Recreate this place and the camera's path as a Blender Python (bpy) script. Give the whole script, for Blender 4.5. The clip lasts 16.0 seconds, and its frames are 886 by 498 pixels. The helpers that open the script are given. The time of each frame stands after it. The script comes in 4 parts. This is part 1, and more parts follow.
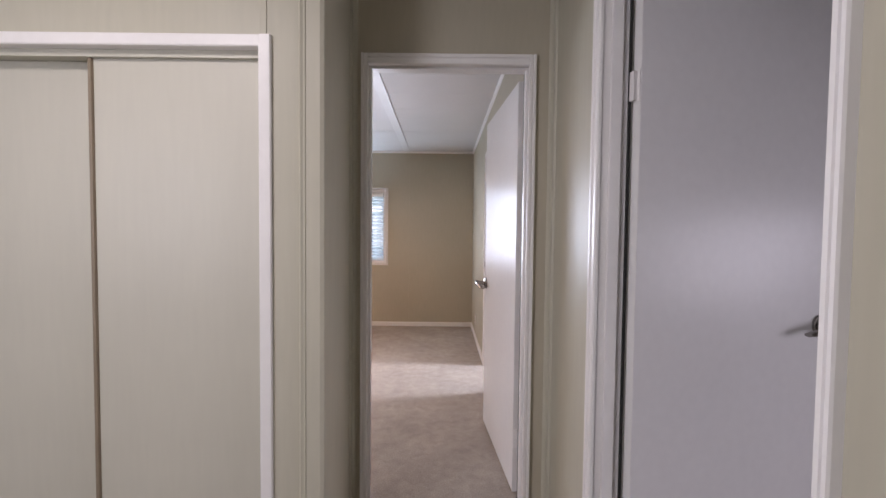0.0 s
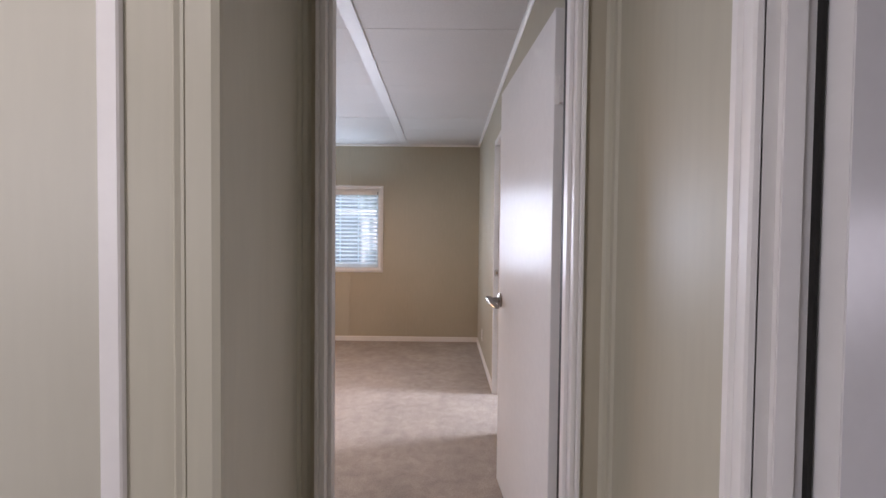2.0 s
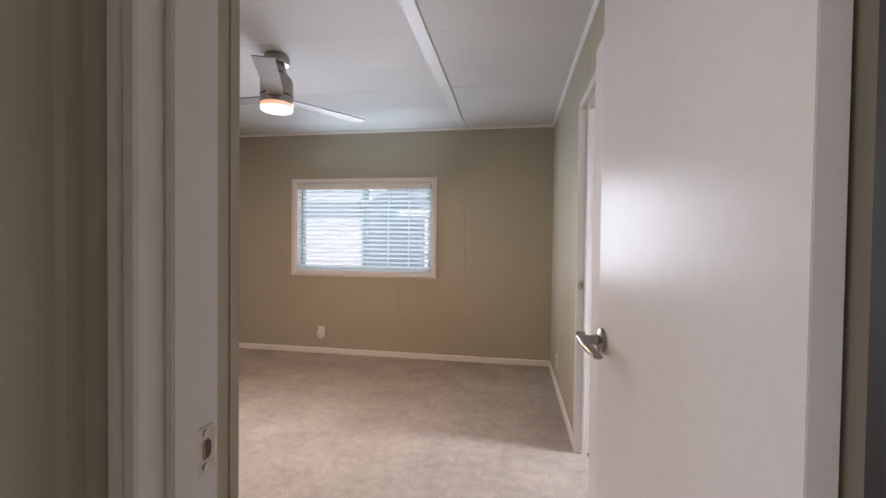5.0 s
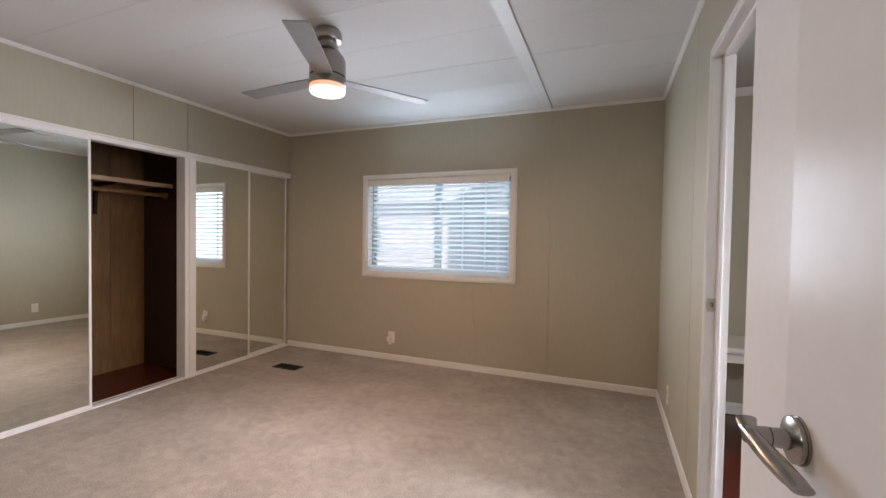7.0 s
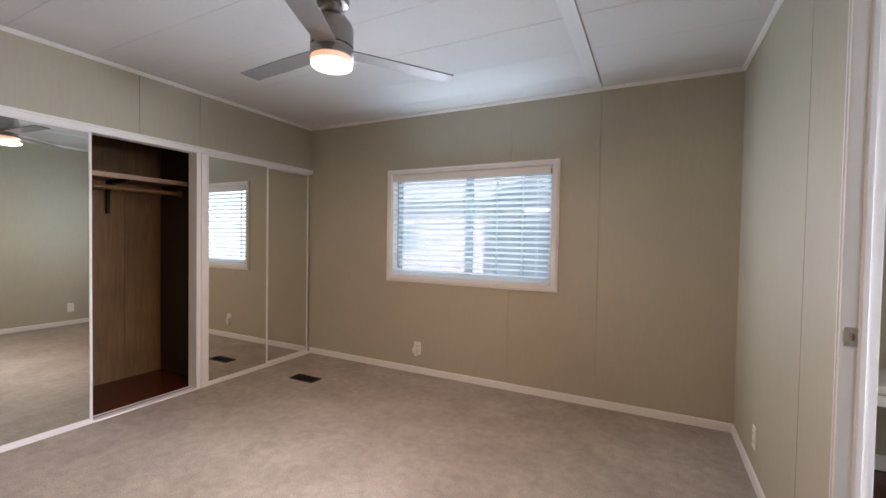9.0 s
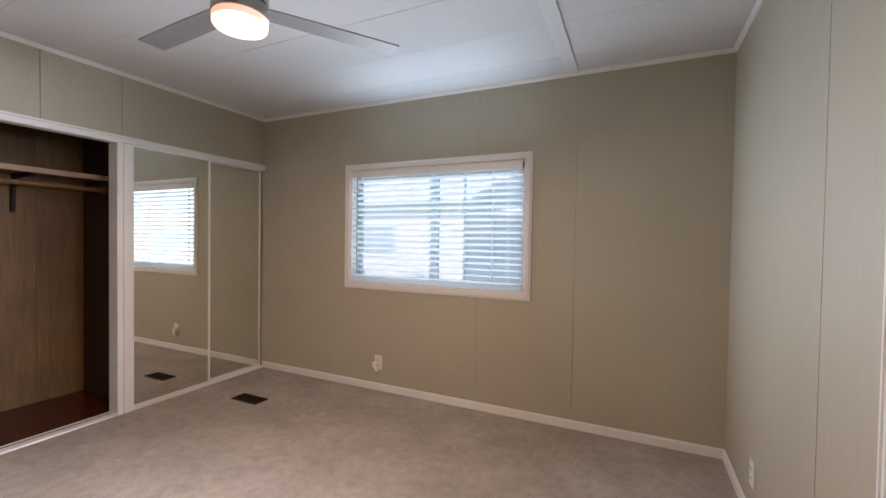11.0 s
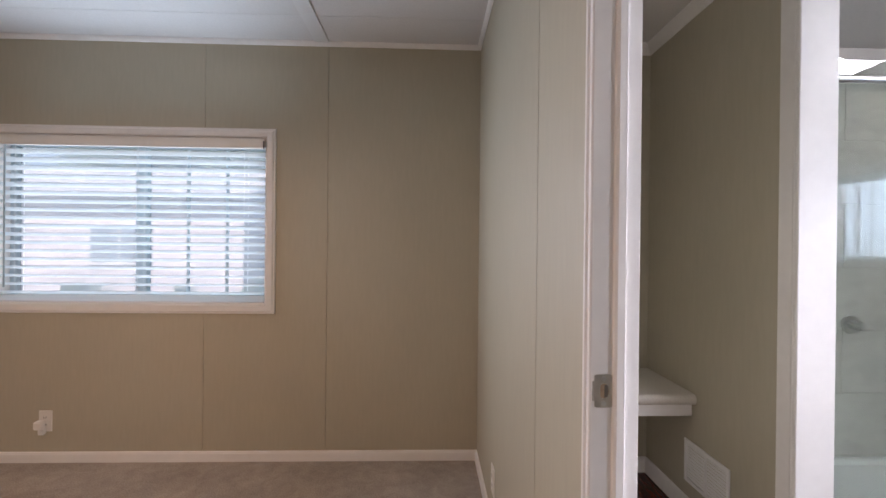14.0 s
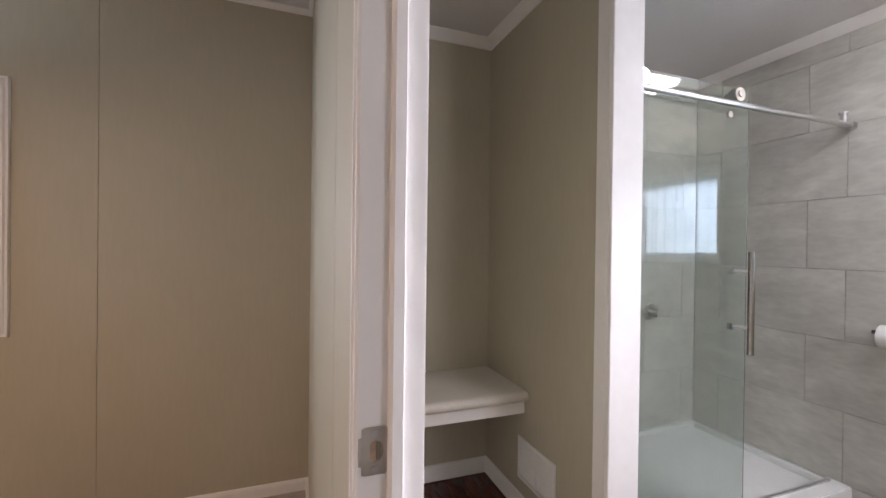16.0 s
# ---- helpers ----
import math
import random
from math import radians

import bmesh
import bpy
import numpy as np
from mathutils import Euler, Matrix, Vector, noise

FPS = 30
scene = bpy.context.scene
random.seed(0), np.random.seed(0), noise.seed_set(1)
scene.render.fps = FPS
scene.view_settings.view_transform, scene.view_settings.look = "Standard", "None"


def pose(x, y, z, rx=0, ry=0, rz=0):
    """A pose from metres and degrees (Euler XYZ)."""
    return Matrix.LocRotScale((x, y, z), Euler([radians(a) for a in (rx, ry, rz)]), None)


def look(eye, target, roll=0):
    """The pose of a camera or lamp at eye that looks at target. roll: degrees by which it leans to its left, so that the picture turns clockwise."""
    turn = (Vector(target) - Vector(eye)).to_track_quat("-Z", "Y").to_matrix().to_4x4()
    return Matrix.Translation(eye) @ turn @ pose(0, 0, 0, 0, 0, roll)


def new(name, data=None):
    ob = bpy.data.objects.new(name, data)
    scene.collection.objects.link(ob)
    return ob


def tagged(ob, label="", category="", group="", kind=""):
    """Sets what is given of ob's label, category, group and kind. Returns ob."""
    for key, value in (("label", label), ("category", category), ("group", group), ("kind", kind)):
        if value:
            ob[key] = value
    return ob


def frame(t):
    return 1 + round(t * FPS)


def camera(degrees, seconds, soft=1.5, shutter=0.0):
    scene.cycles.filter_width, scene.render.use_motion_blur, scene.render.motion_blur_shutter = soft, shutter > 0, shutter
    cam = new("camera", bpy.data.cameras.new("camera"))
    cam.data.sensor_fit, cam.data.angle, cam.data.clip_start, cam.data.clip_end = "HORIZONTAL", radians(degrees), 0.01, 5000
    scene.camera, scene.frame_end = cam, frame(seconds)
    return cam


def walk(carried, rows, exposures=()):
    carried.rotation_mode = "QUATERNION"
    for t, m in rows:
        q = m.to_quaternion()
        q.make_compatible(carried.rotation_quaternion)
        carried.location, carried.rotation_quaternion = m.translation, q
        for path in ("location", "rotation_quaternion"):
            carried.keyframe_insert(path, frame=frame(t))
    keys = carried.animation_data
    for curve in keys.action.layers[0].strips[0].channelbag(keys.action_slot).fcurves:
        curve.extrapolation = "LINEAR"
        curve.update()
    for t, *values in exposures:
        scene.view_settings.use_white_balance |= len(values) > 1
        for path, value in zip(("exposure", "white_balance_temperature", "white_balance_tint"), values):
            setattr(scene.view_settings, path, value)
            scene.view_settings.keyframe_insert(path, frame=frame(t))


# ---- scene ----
cam = camera(94.2, 16.0)
PATH = [
    (0, (0.144, 0.065, 1.238), (0.146, 2.063, 1.166), 0.6),
    (0.5, (0.142, 0.224, 1.234), (0.145, 2.223, 1.167), 0.5),
    (1, (0.14, 0.373, 1.24), (0.139, 2.372, 1.178), 0.5),
    (1.5, (0.157, 0.559, 1.215), (0.15, 2.558, 1.172), 0.6),
    (2, (0.152, 0.691, 1.224), (0.141, 2.69, 1.174), 0.6),
    (2.5, (0.153, 0.848, 1.214), (0.124, 2.847, 1.167), 0.6),
    (3, (0.156, 1.004, 1.217), (0.098, 3.003, 1.174), 0.4),
    (3.5, (0.17, 1.123, 1.209), (0.067, 3.12, 1.168), 0.5),
    (6, (0.173, 1.753, 1.201), (-0.371, 3.677, 1.158), 0.8),
    (6.5, (0.176, 1.88, 1.209), (-0.478, 3.77, 1.162), 0.9),
    (7, (0.165, 1.97, 1.209), (-0.58, 3.826, 1.16), 0.9),
    (7.5, (0.144, 2.057, 1.212), (-0.686, 3.875, 1.157), 0.9),
    (8, (0.11, 2.165, 1.222), (-0.789, 3.951, 1.164), 1.0),
    (10.5, (0.032, 2.666, 1.205), (-0.88, 4.446, 1.162), 1.0),
    (11, (0.057, 2.766, 1.226), (-0.79, 4.578, 1.183), 0.9),
    (11.5, (0.065, 2.85, 1.21), (-0.681, 4.705, 1.184), 0.9),
    (12, (0.09, 2.92, 1.194), (-0.527, 4.822, 1.182), 0.9),
    (12.5, (0.124, 3.002, 1.202), (-0.331, 4.949, 1.189), 0.7),
    (13, (0.164, 3.095, 1.195), (-0.12, 5.075, 1.192), 0.7),
    (13.5, (0.214, 3.173, 1.203), (0.108, 5.171, 1.193), 0.7),
    (14, (0.272, 3.252, 1.19), (0.334, 5.251, 1.186), 0.6),
    (14.5, (0.331, 3.327, 1.194), (0.555, 5.314, 1.188), 0.6),
    (15, (0.381, 3.371, 1.191), (0.763, 5.334, 1.185), 0.5),
    (15.5, (0.429, 3.409, 1.187), (0.963, 5.336, 1.18), 0.5),
    (16, (0.468, 3.452, 1.192), (1.151, 5.332, 1.181), 0.7),
]
EXPOSURES = [(0, 2.06, 6280, 24), (2.5, 1.93, 6320, 25), (3.5, 2.02, 6450, 24), (6, 1.78, 6600, 19), (7, 1.87, 6560, 19), (8, 1.92, 6480, 20), (10.5, 1.96, 6250, 20), (12.5, 2.03, 6380, 21), (14.5, 1.78, 6520, 24), (16, 1.91, 6600, 24)]
walk(cam, [(t, look(eye, target, roll)) for t, eye, target, roll in PATH], EXPOSURES)

# ---------------------------------------------------------------- light
world = bpy.data.worlds.new("world")
scene.world = world
world.use_nodes = True
wn = world.node_tree
sky = wn.nodes.new("ShaderNodeTexSky")
sky.sky_type = "NISHITA"
sky.sun_disc = False
sky.sun_elevation = radians(48)
sky.sun_rotation = radians(200)
wn.links.new(sky.outputs[0], wn.nodes["Background"].inputs[0])
wn.nodes["Background"].inputs[1].default_value = 0.085

sun = new("sun", bpy.data.lights.new("sun", "SUN"))
sun.data.energy, sun.data.angle, sun.data.color = 3.1, radians(6), (1.0, 0.95, 0.87)
sun.matrix_world = look((-8, -14, 18), (0, 6, 0))


def area(name, eye, target, w, h, watts, colour, spread=180):
    lamp = new(name, bpy.data.lights.new(name, "AREA"))
    lamp.data.shape, lamp.data.size, lamp.data.size_y = "RECTANGLE", w, h
    lamp.data.energy, lamp.data.color = watts, colour
    lamp.data.spread = radians(spread)
    lamp.matrix_world = look(eye, target)
    return lamp


# daylight at the windows, added fill without fixtures, and the lamps that burn
area("bedroom_window_daylight", (-1.37, 5.505, 1.33), (-1.37, 2, 1.05), 1.44, 0.90, 6.6, (0.82, 0.91, 1.0), 101)
area("bedroom_window_daylight_aslant", (-0.86, 5.40, 1.33), (0.55, 4.30, 1.25), 0.3, 0.86, 1.6, (0.70, 0.88, 1.0), 118)
area("bedroom_window_blind_light", (-1.37, 5.638, 1.33), (-1.37, 2, 1.33), 1.38, 0.82, 1.5, (0.84, 0.97, 1.0), 178)
area("bedroom_window_upward", (-1.20, 5.470, 1.74), (-1.20, 4.55, 2.75), 1.3, 0.14, 1.15, (0.66, 0.87, 1.0), 140)
area("bathroom_window_daylight", (2.93, 3.73, 1.41), (0, 3.70, 0.45), 0.50, 0.42, 5.2, (0.93, 0.96, 1.0), 68)
area("bathroom_window_sky", (3.10, 3.655, 1.41), (0, 3.655, 1.2), 0.70, 0.50, 2.9, (0.60, 0.82, 1.0), 178)
# added fill for jamb, nook and shower; no fixture stands here
area("bathroom_fill_lamp", (2.15, 2.3, 1.95), (2.2, 4.5, 0.50), 0.6, 0.12, 4.6, (0.90, 0.95, 1.0), 150)
area("fan_lamp", (-1.272, 3.827, 1.976), (-1.272, 3.828, 0), 0.17, 0.17, 5.3, (1.0, 0.62, 0.35))
# unseen hall and side-room sources; no windows or fixtures are built for them
area("hall_daylight", (-2.5, -1.1, 1.5), (0, 1.0, 1.1), 1.3, 1.1, 12, (0.92, 0.96, 1.0))
area("hall_ceiling_lamp", (-0.85, 0.45, 2.29), (-0.85, 0.451, 0), 0.3, 0.3, 3.6, (1.0, 0.95, 0.88))
area("side_room_daylight", (3.05, 0.2, 1.05), (0.9, 1.0, 0.45), 1.0, 0.7, 1.8, (0.95, 0.94, 1.0), 110)

# ---------------------------------------------------------------- materials


def material(name, base, rough=0.6, metal=0.0, grain=0.0, scale=40.0, stain=0.0, stain_scale=2.0, bump=0.0, stretch=(1, 1, 1), spec=0.5, mid=0.0, mid_scale=20.0, vary=False):
    """A painted, woven or metal surface with variation at two scales and fine relief, in metres."""
    m = bpy.data.materials.new(name)
    m.use_nodes = True
    nt = m.node_tree
    bsdf = nt.nodes["Principled BSDF"]
    bsdf.inputs["Base Color"].default_value = (*base, 1)
    bsdf.inputs["Roughness"].default_value = rough
    bsdf.inputs["Metallic"].default_value = metal
    bsdf.inputs["Specular IOR Level"].default_value = spec
    if grain or stain or bump:
        tc = nt.nodes.new("ShaderNodeTexCoord")
        mp = nt.nodes.new("ShaderNodeMapping")
        mp.inputs["Scale"].default_value = stretch
        nt.links.new(tc.outputs["Object"], mp.inputs[0])
        source = tc.outputs["Object"]
        if vary:
            info = nt.nodes.new("ShaderNodeObjectInfo")
            shift = nt.nodes.new("ShaderNodeVectorMath")
            shift.operation = "MULTIPLY_ADD"
            shift.inputs[1].default_value = (31.0, 17.0, 53.0)
            nt.links.new(info.outputs["Random"], shift.inputs[0])
            nt.links.new(tc.outputs["Object"], shift.inputs[2])
            source = shift.outputs[0]
            nt.links.new(source, mp.inputs[0])
        fine = nt.nodes.new("ShaderNodeTexNoise")
        fine.inputs["Scale"].default_value, fine.inputs["Detail"].default_value = scale, 4
        nt.links.new(mp.outputs[0], fine.inputs["Vector"])
        broad = nt.nodes.new("ShaderNodeTexNoise")
        broad.inputs["Scale"].default_value, broad.inputs["Detail"].default_value = stain_scale, 3
        nt.links.new(source, broad.inputs["Vector"])
        between = nt.nodes.new("ShaderNodeTexNoise")
        between.inputs["Scale"].default_value, between.inputs["Detail"].default_value = mid_scale, 5
        between.inputs["Distortion"].default_value = 0.6
        nt.links.new(mp.outputs[0] if vary else source, between.inputs["Vector"])
        col = None
        for tex, amount in ((fine, grain), (broad, stain), (between, mid)):
            ramp = nt.nodes.new("ShaderNodeMapRange")
            ramp.inputs["From Min"].default_value, ramp.inputs["From Max"].default_value = 0.3, 0.7
            ramp.inputs["To Min"].default_value, ramp.inputs["To Max"].default_value = 1 - amount, 1 + amount * 0.6
            nt.links.new(tex.outputs["Fac"], ramp.inputs["Value"])
            mul = nt.nodes.new("ShaderNodeVectorMath")
            mul.operation = "MULTIPLY"
            if col is None:
                mul.inputs[0].default_value = base
            else:
                nt.links.new(col, mul.inputs[0])
            nt.links.new(ramp.outputs[0], mul.inputs[1])
            col = mul.outputs[0]
        nt.links.new(col, bsdf.inputs["Base Color"])
        if bump:
            b = nt.nodes.new("ShaderNodeBump")
            b.inputs["Strength"].default_value, b.inputs["Distance"].default_value = bump, 0.004
            nt.links.new(fine.outputs["Fac"], b.inputs["Height"])
            nt.links.new(b.outputs[0], bsdf.inputs["Normal"])
    return m


def glass(name, tint, rough=0.0):
    m = material(name, tint, rough)
    b = m.node_tree.nodes["Principled BSDF"]
    b.inputs["Transmission Weight"].default_value = 1.0
    b.inputs["IOR"].default_value = 1.45
    return m


def lit(name, colour, strength):
    m = bpy.data.materials.new(name)
    m.use_nodes = True
    b = m.node_tree.nodes["Principled BSDF"]
    b.inputs["Base Color"].default_value = (0.8, 0.8, 0.78, 1)
    b.inputs["Emission Color"].default_value = (*colour, 1)
    b.inputs["Emission Strength"].default_value = strength
    return m


WALL = material("greige wall paint", (0.449, 0.410, 0.316), 0.55, grain=0.03, scale=60, stain=0.05, stain_scale=1.5, bump=0.06, stretch=(1, 1, 0.15))
GROOVE = material("groove shadow gap", (0.16, 0.14, 0.11), 0.8)
HALLWALL = material("beige hall panelling", (0.482, 0.460, 0.368), 0.45, grain=0.03, scale=50, stain=0.05, stain_scale=1.2, bump=0.05, stretch=(1, 1, 0.1), spec=0.25)
SLIDE = material("beige sliding door", (0.53, 0.512, 0.428), 0.45, grain=0.02, scale=45, stain=0.05, stain_scale=1.6, bump=0.04, stretch=(1, 1, 0.1))
TRIM = material("white trim paint", (0.80, 0.78, 0.76), 0.35, grain=0.02, scale=30, stain=0.04, stain_scale=3, bump=0.03, spec=0.25)
LEAF = material("white door paint", (0.76, 0.745, 0.735), 0.30, grain=0.02, scale=30, stain=0.03, stain_scale=2, bump=0.02, spec=0.04)
GLOSSLEAF = material("glossy white door paint", (0.76, 0.745, 0.735), 0.28, grain=0.02, scale=30, stain=0.03, stain_scale=2, bump=0.02, spec=0.22)
CEIL = material("white ceiling panel", (0.68, 0.67, 0.665), 0.7, grain=0.04, scale=120, stain=0.05, stain_scale=1.2, bump=0.15)
CARPET = material("taupe carpet", (0.425, 0.380, 0.336), 0.95, grain=0.26, scale=160, stain=0.12, stain_scale=3.2, bump=0.9, spec=0.1, mid=0.13, mid_scale=17)
REDWOOD = material("dark red wood floor", (0.085, 0.018, 0.010), 0.25, grain=0.4, scale=18, stain=0.3, stain_scale=3, bump=0.1, stretch=(6, 0.6, 6))
PANEL = material("walnut panelling", (0.195, 0.106, 0.042), 0.45, grain=0.20, scale=14, stain=0.26, stain_scale=2.0, bump=0.08, stretch=(5, 5, 0.35), mid=0.12, mid_scale=6, vary=True)
# wood darkened in colour for the shade on the closet's unlit side
SHADEDWOOD = material("closet side board in painted shade", (0.050, 0.022, 0.011), 0.5, grain=0.2, scale=14, stain=0.25, stain_scale=2.0, bump=0.08, stretch=(5, 5, 0.35))
EDGEWOOD = material("brown edge strip", (0.24, 0.185, 0.125), 0.5, grain=0.15, scale=15, stain=0.1, stain_scale=4, stretch=(5, 5, 0.6))
RAWWOOD = material("pale pine shelf edge", (0.42, 0.30, 0.20), 0.55, grain=0.2, scale=15, stain=0.15, stain_scale=4, stretch=(5, 0.6, 5))
NICKEL = material("brushed nickel", (0.34, 0.32, 0.30), 0.27, 1.0, grain=0.06, scale=90, stretch=(1, 1, 8))
SATIN = material("satin nickel plate", (0.55, 0.52, 0.48), 0.28, 0.9, grain=0.04, scale=90)
CHROME = material("polished steel", (0.58, 0.58, 0.57), 0.28, 1.0)
MIRROR = material("mirror silver", (0.84, 0.86, 0.82), 0.012, 1.0)
ALU = material("white aluminium", (0.78, 0.77, 0.76), 0.3, grain=0.02, scale=30)
BLADE = material("silver grey fan blade", (0.27, 0.265, 0.26), 0.55, 0.3, grain=0.05, scale=40)
def backlit(m, tint, share):
    """Translucent share: daylight through thin vinyl and leaves, painted glare in bars and glass."""
    nt = m.node_tree
    tr = nt.nodes.new("ShaderNodeBsdfTranslucent")
    tr.inputs["Color"].default_value = (*tint, 1)
    mix = nt.nodes.new("ShaderNodeMixShader")
    mix.inputs[0].default_value = share
    nt.links.new(nt.nodes["Principled BSDF"].outputs[0], mix.inputs[1])
    nt.links.new(tr.outputs[0], mix.inputs[2])
    nt.links.new(mix.outputs[0], nt.nodes["Material Output"].inputs[0])
    return m


BATTEN = material("white batten paint", (0.72, 0.715, 0.71), 0.5, grain=0.02, scale=60, stain=0.03, stain_scale=1.5, bump=0.05)
SLAT = material("white blind slat", (0.86, 0.885, 0.89), 0.45, grain=0.02, scale=30)
backlit(SLAT, (0.88, 0.92, 0.94), 0.78)
VINYL = material("white vinyl window frame", (0.74, 0.78, 0.82), 0.4, grain=0.02, scale=25)
# glare round the bright window, put into the vinyl as a translucent glow
backlit(VINYL, (0.72, 0.85, 0.88), 0.6)
WAND = material("smoky plastic wand", (0.34, 0.42, 0.45), 0.3, grain=0.02, scale=25)
PLASTIC = material("ivory plastic", (0.80, 0.78, 0.74), 0.4, grain=0.02, scale=25)
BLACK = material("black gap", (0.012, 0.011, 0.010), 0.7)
DARKMETAL = material("dark brown register metal", (0.022, 0.016, 0.014), 0.6, 0.4, grain=0.1, scale=60)
TILE = material("grey stone-look tile", (0.560, 0.550, 0.505), 0.42, grain=0.09, scale=26, stain=0.12, stain_scale=3.0, bump=0.05, stretch=(1, 0.7, 2.0), mid=0.14, mid_scale=5.5, vary=True)
GROUT = material("grey grout", (0.33, 0.32, 0.305), 0.85, grain=0.1, scale=80)
PAN = material("white acrylic", (0.80, 0.82, 0.80), 0.22, grain=0.02, scale=20)
CUSHION = material("off-white laminate bench top", (0.68, 0.64, 0.58), 0.5, grain=0.07, scale=140, stain=0.05, bump=0.15)
FROST = glass("frosted ripple glass", (0.95, 0.98, 1.0), 0.55)
PANE = glass("hazed window glass", (1, 1, 1))
# milky share paints the daylight's veiling glare into the panes
backlit(PANE, (0.88, 0.94, 0.95), 0.48)

SHOWERGLASS = glass("veiled greenish shower glass", (0.86, 0.945, 0.91))
# pale veil of reflected bathroom light mixed into the glass
backlit(SHOWERGLASS, (0.80, 0.90, 0.86), 0.10)
FANLIGHT = lit("frosted lamp glass", (1.0, 0.74, 0.52), 0.62)
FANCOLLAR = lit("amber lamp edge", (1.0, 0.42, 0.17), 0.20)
BATHLIGHT = lit("lamp diffuser", (0.90, 0.95, 1.0), 16.0)

# ---------------------------------------------------------------- builders


def box(bm, a, b):
    """An axis-aligned block between two corners."""
    lo = [min(p, q) for p, q in zip(a, b)]
    hi = [max(p, q) for p, q in zip(a, b)]
    r = bmesh.ops.create_cube(bm, size=1)
    for v in r["verts"]:
        v.co = [lo[i] + (v.co[i] + 0.5) * (hi[i] - lo[i]) for i in range(3)]
    return r["verts"]


def rod(bm, a, b, r, segments=16, r2=None):
    """A round bar from a to b."""
    a, b = Vector(a), Vector(b)
    d = b - a
    m = Matrix.Translation((a + b) / 2) @ d.to_track_quat("Z", "Y").to_matrix().to_4x4()
    bmesh.ops.create_cone(bm, cap_ends=True, segments=segments, radius1=r, radius2=r if r2 is None else r2, depth=d.length, matrix=m)


def prism(bm, profile, a, b, side, up):
    """A profile of (side, up) offsets swept straight from a to b."""
    a, b, side, up = Vector(a), Vector(b), Vector(side), Vector(up)
    ends = [[bm.verts.new(p + side * u + up * v) for u, v in profile] for p in (a, b)]
    n = len(profile)
    for i in range(n):
        bm.faces.new((ends[0][i], ends[0][(i + 1) % n], ends[1][(i + 1) % n], ends[1][i]))
    bm.faces.new(ends[0][::-1])
    bm.faces.new(ends[1])
    bmesh.ops.recalc_face_normals(bm, faces=bm.faces)


def lathe(bm, profile, centre, segments=32):
    """A profile of (radius, height) turned round a vertical axis."""
    rings = []
    for r, z in profile:
        rings.append([bm.verts.new((centre[0] + r * math.cos(k * 2 * math.pi / segments), centre[1] + r * math.sin(k * 2 * math.pi / segments), z)) for k in range(segments)])
    for p, q in zip(rings, rings[1:]):
        for k in range(segments):
            bm.faces.new((p[k], p[(k + 1) % segments], q[(k + 1) % segments], q[k]))
    bm.faces.new(rings[0][::-1])
    bm.faces.new(rings[-1])
    bmesh.ops.recalc_face_normals(bm, faces=bm.faces)


def part(name, bm, mat, parent=None, label="", bevel=0.0, smooth=False):
    """Links a bmesh as one mesh object, under a thing or a part where one is given."""
    me = bpy.data.meshes.new(name)
    if bevel:
        bmesh.ops.bevel(bm, geom=[e for e in bm.edges if e.calc_face_angle(0) > 0.6], offset=bevel, segments=2, affect="EDGES", clamp_overlap=True)
    bm.to_mesh(me)
    bm.free()
    me.materials.append(mat)
    if smooth:
        for p in me.polygons:
            p.use_smooth = True
        me.set_sharp_from_angle(angle=radians(40))
    ob = new(name, me)
    if parent is not None:
        ob.parent = parent
    if label:
        ob["label"] = label
    return ob


def thing(name, label, category, group="", kind="", at=(0, 0, 0)):
    ob = tagged(new(name), label, category, group, kind)
    ob.empty_display_size = 0.05
    ob.location = at
    return ob


def blocks(name, mat, *pairs, parent=None, bevel=0.0, label=""):
    bm = bmesh.new()
    for a, b in pairs:
        box(bm, a, b)
    return part(name, bm, mat, parent, label, bevel)


def structure(name, mat, label, *pairs, bevel=0.0, category="wall"):
    return tagged(blocks(name, mat, *pairs, bevel=bevel), label, category, kind="structure")


CASING = [(0, 0), (0, 0.012), (0.004, 0.016), (0.022, 0.016), (0.026, 0.011), (0.034, 0.011), (0.038, 0.018), (0.052, 0.018), (0.056, 0.014), (0.056, 0)]

# ---------------------------------------------------------------- large structure
H = 2.327                     # ceiling height
XL, XR = -3.12, 0.546         # closet front, bath wall
YF, YD = 5.565, 1.93          # window wall, door wall (bedroom side)
YL = 2.114                    # door wall left of the doorway, standing forward
YH = 1.835                    # door wall, hall side
WX0, WX1, WZ0, WZ1 = -2.11, -0.635, 0.865, 1.79    # bedroom window opening
DX0, DX1, DZ = -0.180, 0.505, 1.955                # bedroom door opening
BY0, BY1 = 3.266, 3.916                            # bathroom door opening
T = 0.006                                          # wall panel thickness

structure("floor", CARPET, "taupe cut-pile carpet with soft footprints and brushed patches", ((XL - 0.02, 1.30, -0.10), (XR + 0.06, YF + 0.1, 0)), ((-2.6, -2.7, -0.10), (3.2, 1.30, 0)), ((XR + 0.06, 1.30, -0.10), (3.2, 1.65, 0)), category="carpet")
structure("floor_bathroom", REDWOOD, "dark red-brown wood floor of the bathroom", ((XR + 0.06, 1.65, -0.10), (3.2, YF + 0.1, -0.004)), category="floor")
structure("floor_closet", REDWOOD, "dark red-brown wooden closet floor", ((-3.95, 1.8, -0.10), (XL - 0.02, YF + 0.1, 0.012)), category="floor")


